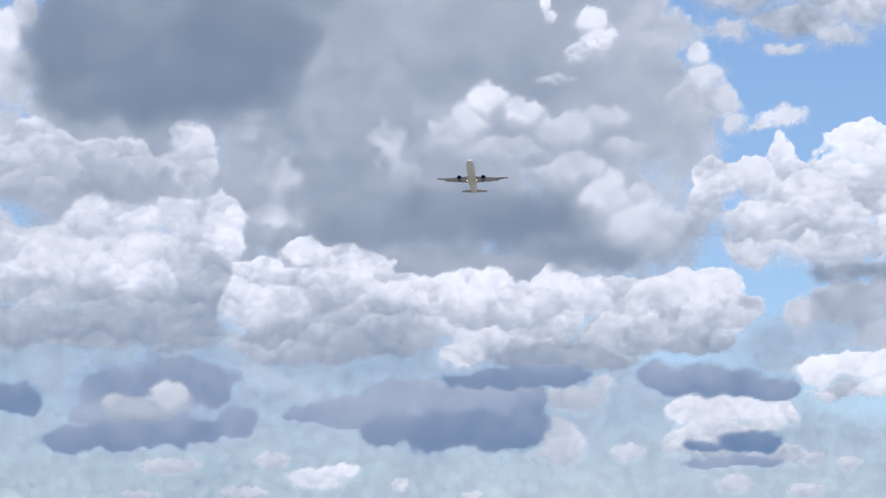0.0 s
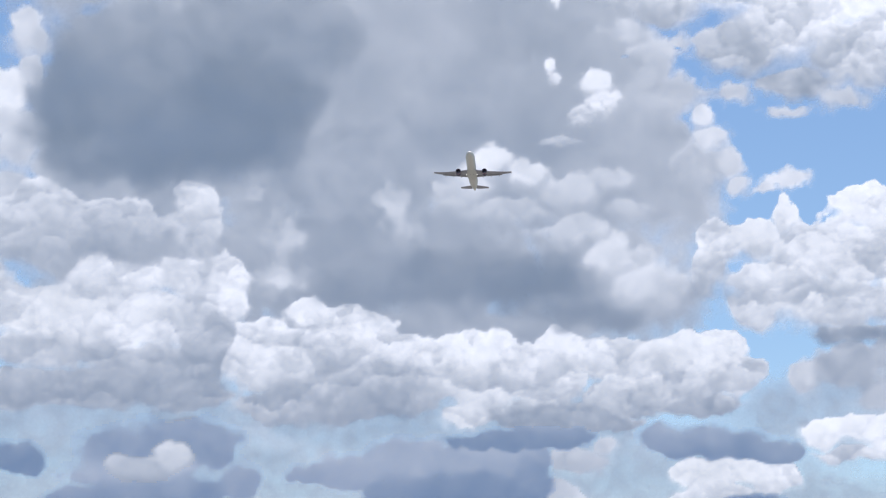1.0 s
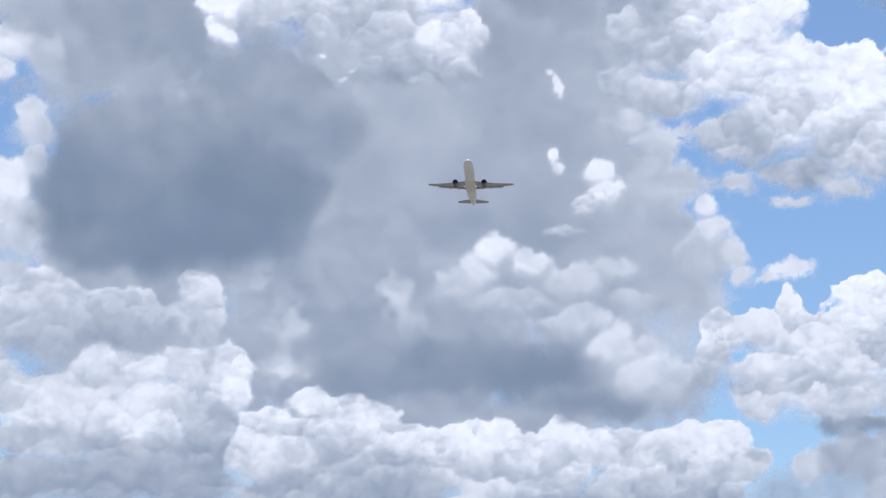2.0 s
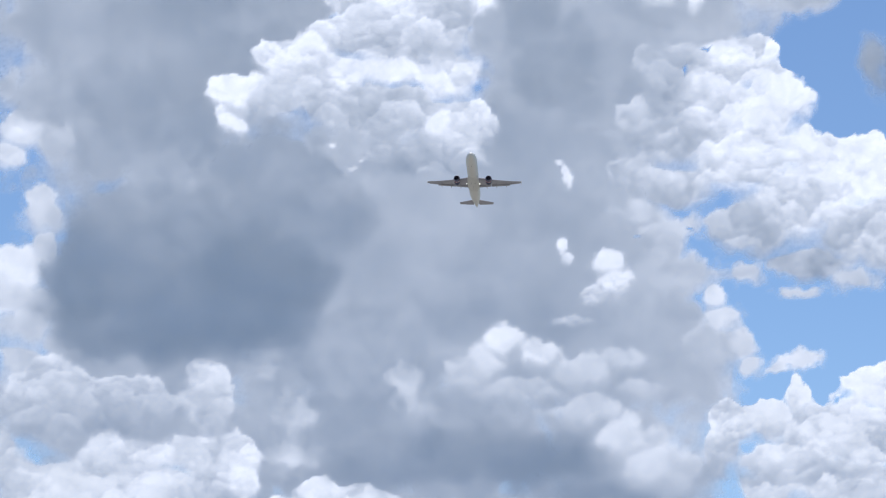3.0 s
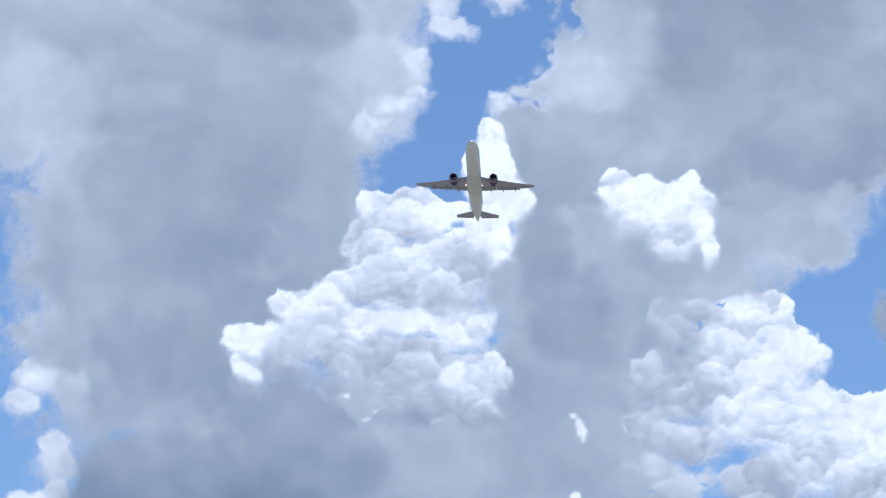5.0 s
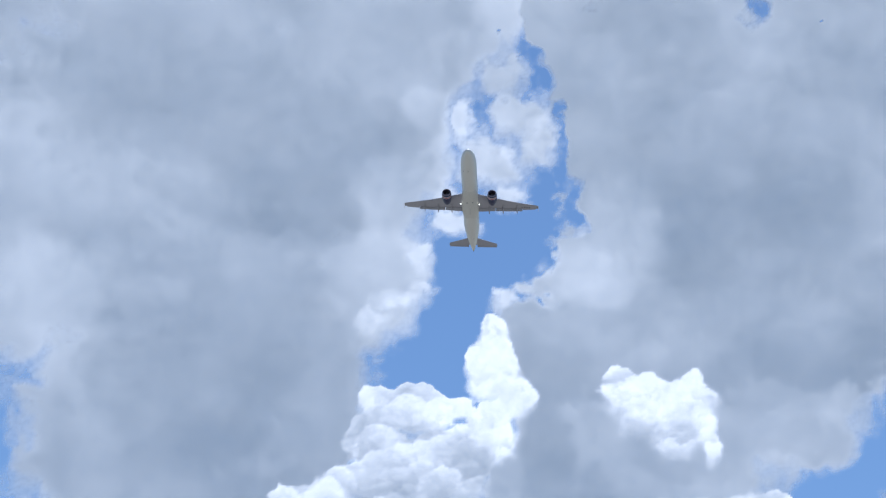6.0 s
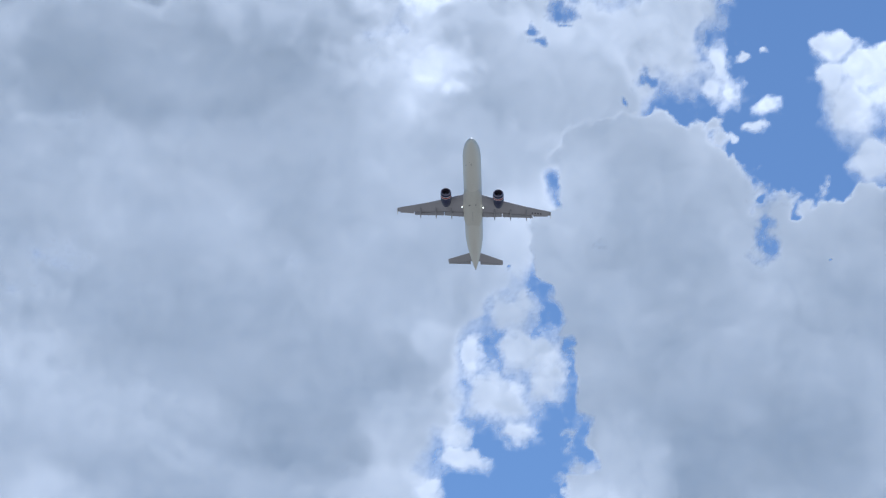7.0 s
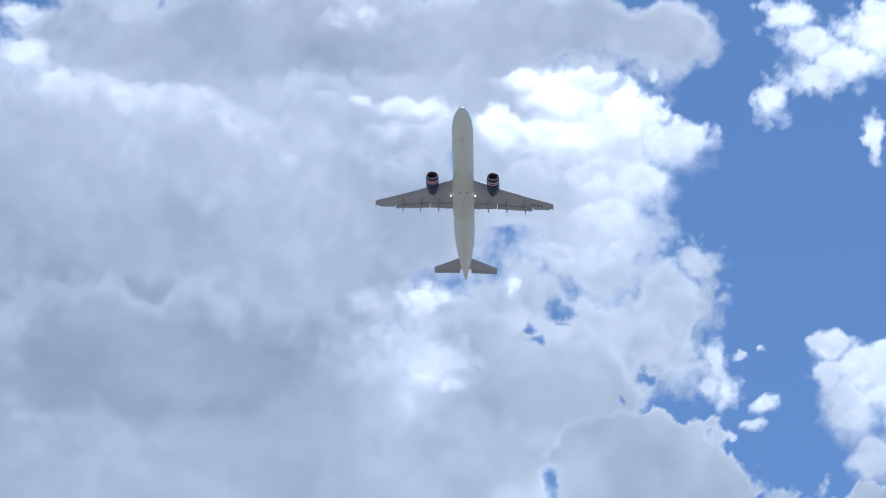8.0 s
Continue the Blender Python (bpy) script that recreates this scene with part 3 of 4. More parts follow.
cloud("cloud_sheet", "vast pale grey cloud sheet with a torn bright rim", "sheet", [(-10.07, 25.64, 4.25, 3.35, 1.05), (-6.11, 25.55, 3.61, 3.61, 1.1), (-3.16, 26.48, 2.19, 2.19, 0.8), (-2.75, 23.79, 1.22, 1.42, 0.7), (-5.18, 22.14, 2.45, 2.58, 1.35), (-7.55, 20.58, 3.35, 2.45, 1.35), (-3.96, 20.01, 1.03, 1.68, 1.2), (-6.67, 17.82, 3.87, 2.06, 1.35), (-11.07, 23.25, 1.68, 2.32, 0.7), (-9.47, 19.29, 1.55, 1.93, 1.15), (-4.30, 21.28, 1.16, 1.42, 1.2), (-2.33, 27.28, 1.42, 1.55, 0.7), (-3.41, 22.86, 0.77, 1.16, 0.9), (-14.10, 24.59, 3.87, 3.61, 1)], weight=1.25)
cloud("cloud_wisp", "torn cloud rim against blue sky", "wisp", [(-1.64, 24.22, 0.34, 0.52, 0.4), (-2.17, 23.23, 0.64, 0.28, 0.4), (-2.77, 22.70, 0.52, 0.39, 0.5), (-1.55, 23.57, 0.31, 0.23, 0.4), (-1.12, 25.52, 0.44, 0.64, 0.5), (-0.74, 27.32, 0.39, 0.77, 0.5)], weight=1.2)
cloud("cumulus_cloud", "white cumulus cloud with ragged sunlit head", "soft", [(1.03, 12.08, 0.59, 0.44, 0.1), (1.88, 11.77, 0.57, 0.49, 0.3), (2.80, 11.38, 1.03, 0.52, 0.45), (3.91, 11.68, 0.72, 0.44, 0.6), (4.23, 11.01, 0.67, 0.41, 0.6), (0.24, 11.28, 0.67, 0.44, 0.45), (1.49, 10.96, 1.80, 0.46, 0.6), (0.63, 11.61, 0.58, 0.52, 0.3)], soft=1)
cloud("cloud_wisp", "torn cloud scraps over a blue gap", "wisp", [(0.29, 26.32, 0.77, 0.71, 0.5), (-0.29, 26.57, 0.64, 0.77, 0.6), (1.13, 27.36, 0.57, 0.77, 0.6), (-0.82, 24.97, 0.64, 0.26, 0.4), (0.59, 25.68, 0.52, 0.34, 0.5), (0.50, 23.17, 0.34, 0.39, 0.7), (0.98, 23.63, 0.39, 0.26, 0.7)], weight=1.1)
cloud("cumulus_cloud", "white cumulus flank beside a dark base", "soft", [(3.81, 9.83, 0.90, 0.71, 0.4), (4.35, 9.21, 0.97, 0.77, 0.5), (5.06, 9.07, 0.58, 0.71, 0.6), (2.92, 10.50, 0.90, 0.44, 0.55)], soft=1)
cloud("cloud_wisp", "soft ragged cloud fringe over blue sky", "wisp", [(4.66, 34.02, 0.90, 0.77, 0.8), (5.31, 35.42, 0.64, 0.77, 0.8), (5.57, 33.50, 0.57, 0.46, 0.6), (3.89, 34.54, 1.03, 1.03, 0.9), (5.18, 36.32, 0.64, 0.57, 0.7)])
cloud("cloud_sheet", "soft grey cloud sheet lit from above", "sheet", [(-9.26, 33.38, 5.41, 1.93, 1.5), (-9.63, 30.64, 5.15, 2.19, 1.05), (-5.07, 31.43, 3.87, 2.84, 1.1), (-2.80, 29.25, 2.84, 2.06, 1), (-7.80, 27.86, 5.41, 2.45, 1.2), (-1.13, 31.26, 1.93, 2.06, 1.05), (0.11, 30.40, 1.16, 1.55, 0.7), (-1.28, 33.96, 2.32, 1.55, 1.1), (1.21, 33.64, 1.42, 1.68, 1), (2.44, 33.41, 1.16, 1.03, 1), (-3.52, 27.14, 2.06, 1.42, 1.25), (-1.82, 27.75, 0.90, 0.90, 0.7), (0.65, 32.09, 1.42, 0.77, 0.9), (-15.16, 30.32, 3.35, 4.12, 1.2), (-5.84, 25.70, 3.35, 1.68, 1.3)], weight=1.25)
cloud("cloud_wisp", "streaked white cloud wisps", "wisp", [(8.21, 41.84, 0.77, 0.46, 0.3), (9.80, 40.74, 1.03, 0.59, 0.25), (7.51, 39.97, 0.46, 0.57, 0.3), (10.69, 41.32, 0.77, 0.90, 0.2), (10.42, 38.92, 0.26, 0.64, 0.3), (8.78, 40.42, 0.77, 0.44, 0.4), (4.11, 40.63, 0.23, 0.18, 0.4), (8.84, 41.18, 0.77, 0.52, 0.4)], weight=1.2)
cloud("cloud_wisp", "torn cloud bridge across a blue gap", "wisp", [(0.67, 27.52, 0.90, 0.77, 0.7), (-0.00, 26.34, 1.03, 0.57, 0.7), (1.20, 26.89, 0.64, 0.77, 0.7), (0.20, 28.40, 0.77, 0.64, 0.8), (-0.95, 25.08, 0.64, 0.31, 0.5), (0.54, 23.33, 0.44, 0.34, 0.5)], weight=1.2)
cloud("cloud_sheet", "pale grey cloud flank below a sheet", "sheet", [(4.54, 21.97, 2.58, 3.35, 1.05), (2.04, 22.74, 0.71, 0.90, 0.9), (1.66, 19.91, 1.03, 2.06, 1.35), (2.22, 18.37, 1.42, 1.55, 1.4), (6.61, 22.20, 2.58, 2.32, 1.15), (8.67, 22.53, 1.80, 1.80, 1.1), (5.20, 19.92, 1.93, 1.16, 1.1), (3.58, 24.80, 0.97, 1.42, 0.6), (7.51, 20.39, 1.68, 1.03, 0.95), (1.08, 21.96, 0.52, 0.90, 0.95), (3.30, 23.26, 0.90, 1.29, 0.6)], weight=1.2)
cloud("cloud_sheet", "broad pale grey cloud with a lumpy edge", "slab", [(3.68, 31.03, 2.06, 1.93, 1), (2.48, 31.28, 1.03, 1.16, 0.85), (4.87, 30.77, 1.29, 1.93, 0.95), (1.47, 30.11, 0.77, 0.64, 0.9), (5.30, 28.34, 2.84, 2.06, 1.05), (3.13, 28.33, 1.16, 1.42, 1), (7.90, 28.30, 2.45, 2.45, 1), (6.14, 25.39, 3.35, 2.45, 1.2), (3.74, 25.00, 1.42, 1.55, 0.65), (2.91, 23.83, 1.16, 0.90, 0.6), (4.03, 22.44, 2.58, 1.55, 0.95), (7.77, 23.58, 3.09, 2.19, 1.1), (2.72, 26.79, 0.77, 1.03, 0.95), (8.82, 29.92, 1.42, 1.03, 0.85), (6.05, 30.12, 0.44, 0.77, 0.85), (10.48, 28.59, 1.93, 2.84, 1), (10.84, 24.77, 1.80, 3.09, 1.05), (1.82, 22.27, 1.16, 1.42, 1), (1.79, 29.34, 0.71, 0.77, 0.95)], weight=1.25, dense=1.2)
gap([(6.96, 31.76, 0.97, 1.80), (6.86, 30.23, 0.67, 1.29), (7.70, 31.48, 0.52, 0.90)])
gap([(0.77, 28.91, 0.34, 0.23), (0.20, 29.43, 0.15, 0.13), (1.76, 27.67, 0.26, 0.57), (8.52, 29.68, 0.26, 0.10)])
gap([(0.57, 34.85, 0.34, 0.31), (1.47, 35.06, 0.39, 0.15), (3.82, 33.80, 0.77, 0.46), (3.13, 33.28, 0.26, 0.26)])
cloud("grey_cloud", "small grey cloud at the edge of blue sky", "grey", [(9.81, 18.32, 0.39, 0.90, 1.4), (10.46, 18.04, 0.52, 1.16, 1.5)])
gap([(1.35, 35.31, 0.80, 0.67), (0.85, 34.64, 0.44, 0.34)])
cloud("cumulus_cloud", "soft sunlit ridge of cloud", "soft", [(-14.74, 39.61, 0.77, 0.77, 0.45), (-13.30, 39.12, 1.16, 0.64, 0.5), (-11.31, 39.06, 1.16, 0.64, 0.55), (-9.67, 39.12, 1.16, 0.64, 0.65), (-7.96, 38.78, 1.03, 0.64, 0.75), (-14.79, 40.51, 0.64, 0.52, 0.55), (-6.80, 38.11, 0.52, 0.52, 0.8), (-5.93, 39.72, 1.03, 0.64, 0.8)], soft=2)
cloud("cumulus_cloud", "white cloud lobe at the edge of blue sky", "soft", [(8.88, 34.34, 0.57, 0.39, 0.5), (9.83, 33.77, 1.03, 0.64, 0.4), (9.26, 32.91, 0.71, 0.90, 0.6), (9.72, 31.74, 0.58, 0.64, 0.7), (10.76, 33.08, 1.16, 1.42, 0.4), (8.69, 33.57, 0.34, 0.64, 0.6)])
cloud("cloud_wisp", "small bright cloud scraps in blue sky", "wisp", [(5.96, 33.39, 0.31, 0.52, 0.4), (6.98, 33.14, 0.34, 0.26, 0.3), (6.09, 32.43, 0.15, 0.13, 0.5), (6.93, 34.39, 0.12, 0.10, 0.5), (6.36, 34.28, 0.15, 0.10, 0.6), (5.66, 34.03, 0.31, 0.64, 0.5), (6.70, 32.67, 0.34, 0.13, 0.6)], weight=1.1)
cloud("cumulus_cloud", "bright white cumulus with sunlit heaped tops", "cumulus", [(-1.80, 20.74, 1.16, 0.62, 0.35), (-2.50, 20.98, 0.52, 0.39, 0.06), (-1.15, 20.82, 0.77, 0.39, 0.1), (0.25, 21.71, 0.64, 0.67, 0.05), (0.83, 20.99, 0.52, 0.57, 0.05), (0.26, 20.25, 0.64, 0.77, 0.2), (-2.05, 19.37, 0.93, 0.46, 0.08), (-0.89, 19.72, 0.97, 0.67, 0.4), (0.24, 22.58, 0.34, 0.46, 0.1), (-2.47, 19.98, 0.77, 0.64, 0.45)], dense=1.25)
cloud("cumulus_cloud", "brilliant white sunlit cloud", "soft", [(0.11, 40.41, 0.57, 0.41, 0.1), (1.43, 39.99, 1.35, 0.72, 0.05), (2.94, 39.48, 1.35, 0.85, 0.2), (4.42, 38.96, 1.16, 0.77, 0.4), (-0.38, 39.24, 0.71, 0.64, 0.2), (2.46, 38.13, 1.22, 0.85, 0.55), (2.79, 37.36, 1.16, 1.16, 0.45), (2.71, 36.46, 1.03, 0.77, 0.55), (2.26, 40.44, 0.77, 0.39, 0.3), (0.65, 38.49, 1.03, 0.77, 0.7), (1.52, 36.32, 0.77, 0.52, 0.7), (3.60, 38.13, 1.03, 0.77, 0.45), (1.45, 39.15, 1.55, 0.77, 0.2)], soft=1)
cloud("cumulus_cloud", "brilliant white cumulus with glowing rims", "cumulus", [(-2.84, 18.27, 0.85, 0.46, 0.15), (-1.45, 18.33, 1.16, 0.46, 0.15), (-0.39, 18.15, 0.77, 0.77, 0.15), (-3.59, 18.64, 0.64, 0.41, 0.3), (-4.60, 18.50, 0.52, 0.44, 0.3), (-5.38, 17.68, 0.62, 0.49, 0.05), (-4.44, 17.58, 0.97, 0.58, 0.45), (-2.95, 17.46, 1.16, 0.77, 0.55), (-1.73, 17.29, 1.55, 0.77, 0.6), (0.09, 16.93, 0.77, 0.72, 0.35), (-0.58, 17.11, 0.52, 0.52, 0.1), (-0.77, 16.27, 1.68, 0.46, 0.8), (-5.49, 17.06, 0.44, 0.44, 0.2), (-2.58, 19.01, 1.16, 0.46, 0.45), (-1.49, 18.97, 1.42, 1.03, 0.45), (-3.65, 18.15, 1.29, 0.64, 0.45), (-0.41, 19.24, 0.77, 1.16, 0.5)], soft=1, dense=1.3)
cloud("cumulus_cloud", "soft white cloud tuft on a grey sheet", "soft", [(-3.24, 39.64, 1.13, 0.39, 0.3), (-3.69, 39.10, 0.77, 0.58, 0.6), (-2.19, 39.05, 0.90, 0.77, 0.7), (-4.59, 39.75, 0.36, 0.18, 0.4), (-3.13, 38.36, 0.90, 0.64, 0.8)], soft=2)
cloud("cumulus_cloud", "small brilliant white cloud head", "soft", [(-2.41, 33.68, 1.03, 0.75, 0.25), (-2.63, 33.03, 0.82, 0.97, 0.4), (-1.65, 33.40, 0.64, 0.39, 0.35), (-2.49, 33.23, 1.48, 1.68, 0.75)], soft=2)
cloud("cloud_wisp", "white cloud shreds on a grey sheet", "wisp", [(-2.41, 35.42, 0.71, 0.41, 0.2), (-3.43, 34.34, 0.77, 0.57, 0.5), (0.02, 35.77, 0.23, 0.34, 0.2), (-4.81, 41.73, 0.57, 0.34, 0.4), (-5.65, 41.55, 0.39, 0.26, 0.5), (-3.82, 35.15, 0.64, 0.52, 0.5)], dense=1.5)
cloud("cumulus_cloud", "sunlit white cloud head before a grey sheet", "cumulus", [(3.49, 21.23, 0.57, 0.54, 0.2), (4.04, 21.42, 0.64, 0.34, 0.08), (4.79, 21.30, 0.57, 0.39, 0.08), (4.37, 20.77, 0.97, 0.41, 0.25), (5.35, 20.50, 0.41, 0.46, 0.12), (5.58, 19.98, 0.26, 0.44, 0.3), (3.35, 21.68, 0.36, 0.18, 0.25), (3.82, 20.53, 0.52, 0.34, 0.5), (4.37, 21.09, 1.22, 0.52, 0.25), (4.77, 20.26, 0.77, 0.52, 0.5)], soft=1)
cloud("grey_cloud", "rounded grey cloud head before a white heap", "slab", [(-4.39, 16.19, 1.10, 0.82, 1.35), (-3.83, 15.57, 1.16, 0.90, 1.4), (-5.03, 15.40, 1.29, 1.03, 1.4), (-3.02, 15.07, 1.03, 0.77, 1.25)], soft=2)
cloud("grey_cloud", "broad dark grey cloud with a heavy soft base", "grey", [(-7.24, 14.55, 2.45, 1.42, 1.5), (-6.63, 12.72, 3.09, 1.35, 2.3), (-4.83, 13.61, 2.19, 1.68, 2.4), (-8.62, 13.47, 1.10, 1.93, 2.3), (-3.02, 15.07, 1.42, 1.03, 1.4), (-5.32, 12.57, 1.80, 0.77, 2.2), (-8.16, 12.21, 1.29, 0.64, 2), (-7.57, 13.38, 1.93, 1.16, 2)], weight=1.35)
build_clouds()


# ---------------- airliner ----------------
# light bounced up from the ground is put into both whites as beige
WHITE = paint("aircraft_white_bounce_beige", (0.86, 0.82, 0.72), (0.66, 0.61, 0.49), 0.5, amount=0.45)
FAIRING = paint("fairing_grey_white", (0.80, 0.76, 0.66), (0.58, 0.54, 0.44), 0.5, amount=0.5)
WING_GREY = paint("wing_grey", (0.47, 0.44, 0.45), (0.30, 0.28, 0.28), 0.45, amount=0.5)
FLAP_GREY = paint("flap_grey", (0.42, 0.40, 0.41), (0.28, 0.265, 0.265), 0.45, amount=0.6)
NAVY = paint("nacelle_navy", (0.022, 0.026, 0.085), (0.012, 0.013, 0.03), 0.30, amount=0.5)
RED = paint("stripe_red", (0.40, 0.035, 0.04), (0.28, 0.03, 0.03), 0.35)
STRIPE_WHITE = paint("stripe_white", (0.82, 0.82, 0.82), (0.62, 0.62, 0.6), 0.35)
LIP = paint("lip_metal", (0.26, 0.23, 0.29), (0.17, 0.15, 0.18), 0.5, metal=0.3)
DUCT = paint("duct_dark", (0.10, 0.08, 0.12), (0.06, 0.05, 0.07), 0.5)
TITANIUM = paint("fan_titanium", (0.13, 0.11, 0.13), (0.05, 0.045, 0.05), 0.4, metal=0.5)
HOT = paint("exhaust_metal", (0.10, 0.085, 0.075), (0.04, 0.035, 0.03), 0.45, metal=0.6)
BLACK = paint("dark_rubber", (0.03, 0.03, 0.03), (0.02, 0.02, 0.02), 0.6)
MARK = paint("marking_dark", (0.05, 0.05, 0.07), (0.04, 0.04, 0.05), 0.5)
GLASS = paint("cockpit_glass", (0.02, 0.025, 0.03), (0.015, 0.015, 0.02), 0.12)
LAMP = glow("landing_light_glow", (1.0, 1.0, 0.88), 5.0)
REF = 22.0      # metres from the nose tip to the airliner's origin

airliner = new("airliner")
tagged(airliner, "white twin-jet airliner climbing, navy engines with red and white stripes", "airplane")


def part(name, bm, mat, parent, label="", smooth=True):
    bmesh.ops.recalc_face_normals(bm, faces=bm.faces[:])
    me = bpy.data.meshes.new(name)
    bm.to_mesh(me)
    bm.free()
    me.materials.append(mat)
    if smooth:
        me.polygons.foreach_set("use_smooth", np.ones(len(me.polygons), bool))
    ob = new(name, me)
    ob.parent = parent
    return tagged(ob, label) if label else ob


def loft(rings, caps=True):
    """A skin over closed rings of points, all with as many points."""
    bm = bmesh.new()
    made = [[bm.verts.new(p) for p in r] for r in rings]
    n = len(made[0])
    for r0, r1 in zip(made, made[1:]):
        for i in range(n):
            bm.faces.new((r0[i], r0[(i + 1) % n], r1[(i + 1) % n], r1[i]))
    if caps:
        bm.faces.new(made[0][::-1])
        bm.faces.new(made[-1])
    return bm


def ring(s, half_w, half_h, zc, n=40, x=0.0, flat=0.0):
    out = []
    for i in range(n):
        t = 2 * math.pi * i / n
        cz = math.sin(t)
        if cz < 0:
            cz *= 1 - flat
        out.append((x + half_w * math.cos(t), REF - s, zc + half_h * cz))
    return out


def smooth_stations(rows, per=6):
    """Rows of numbers drawn smooth by a Catmull-Rom curve."""
    out = []
    for i in range(len(rows) - 1):
        p0, p1, p2, p3 = rows[max(i - 1, 0)], rows[i], rows[i + 1], rows[min(i + 2, len(rows) - 1)]
        for k in range(per):
            t = k / per
            out.append(tuple(0.5 * (2 * b + (c - a) * t + (2 * a - 5 * b + 4 * c - d) * t * t + (3 * b - a - 3 * c + d) * t ** 3)
                             for a, b, c, d in zip(p0, p1, p2, p3)))
    out.append(rows[-1])
    return out


# fuselage: distance from the nose, half width, half height, height of the middle
BODY = [(0.0, 0.04, 0.04, -0.42), (0.25, 0.45, 0.42, -0.40), (0.8, 0.85, 0.82, -0.34), (1.8, 1.28, 1.27, -0.22), (3.2, 1.66, 1.70, -0.08),
        (5.0, 1.90, 1.98, -0.01), (7.0, 1.975, 2.07, 0.0), (18.0, 1.975, 2.07, 0.0), (29.5, 1.975, 2.07, 0.0), (33.0, 1.86, 1.92, 0.13),
        (36.5, 1.52, 1.58, 0.43), (39.5, 1.10, 1.16, 0.70), (42.0, 0.68, 0.76, 0.86), (43.6, 0.36, 0.42, 0.88), (44.35, 0.16, 0.18, 0.86)]
fuselage = part("fuselage", loft([ring(*r) for r in smooth_stations(BODY)]), WHITE, airliner, "white fuselage with the beige of light from below painted in")
part("exhaust_pipe", loft([ring(44.2, 0.17, 0.19, 0.865, 16), ring(44.55, 0.14, 0.15, 0.86, 16)]), HOT, fuselage, "dark tail exhaust")
KEEL = [(14.6, 1.3, 0.5, -1.35), (15.6, 1.75, 0.95, -1.35), (17.2, 2.05, 1.18, -1.33), (20.0, 2.15, 1.24, -1.32), (23.5, 2.13, 1.22, -1.30), (25.5, 1.95, 1.05, -1.25), (26.8, 1.6, 0.75, -1.22), (27.6, 1.1, 0.4, -1.3)]
fairing = part("belly_fairing", loft([ring(*r, flat=0.1) for r in smooth_stations(KEEL)]), FAIRING, airliner, "slightly greyer rounded belly fairing")

for side in (1, -1):
    pane = bmesh.new()
    for j in range(3):
        s0, x0 = 1.75 + 0.5 * j, 0.18 + 0.45 * j
        quad = [(x0, s0, 0.62), (x0 + 0.42, s0 + 0.42, 0.55), (x0 + 0.36, s0 + 0.62, 1.02), (x0 - 0.02, s0 + 0.3, 1.1)]
        pane.faces.new([pane.verts.new((side * px_, REF - ps, pz + 0.02)) for px_, ps, pz in quad])
    part("cockpit_window", pane, GLASS, fuselage, "dark cockpit windows", smooth=False)


def wing_z(x):
    d = max(x - 1.9, 0)
    return -1.3 + 0.09 * d + 0.0058 * d * d


def wing_le(x):
    return 16.9 + (x - 1.9) * (24.85 - 16.9) / 15.15


def wing_te(x):
    return 23.75 + 0.07 * (x - 1.9) if x < 6.4 else 24.065 + (x - 6.4) * (26.35 - 24.065) / 10.65


def foil(x, le, te, z, thick, c0, c1, side, n=9, drop=0.0):
    """A closed section of a wing between the chord fractions c0 and c1."""
    def half(c):
        return 5 * thick * (0.2969 * math.sqrt(c) - 0.126 * c - 0.3516 * c * c + 0.2843 * c ** 3 - 0.1030 * c ** 4)
    cs = [c0 + (c1 - c0) * (0.5 - 0.5 * math.cos(math.pi * i / (n - 1))) for i in range(n)]
    ch = te - le
    def sag(c):
        return -drop * (c - c0) / max(c1 - c0, 1e-6)
    top = [(side * x, REF - (le + c * ch), z + ch * (half(c) + 0.012 * (1 - c)) + sag(c) + 0.006) for c in cs]
    low = [(side * x, REF - (le + c * ch), z - ch * 0.75 * half(c) + sag(c) - 0.006) for c in reversed(cs)]
    return top + low


def span(x0, x1, n):
    return [x0 + (x1 - x0) * i / n for i in range(n + 1)]


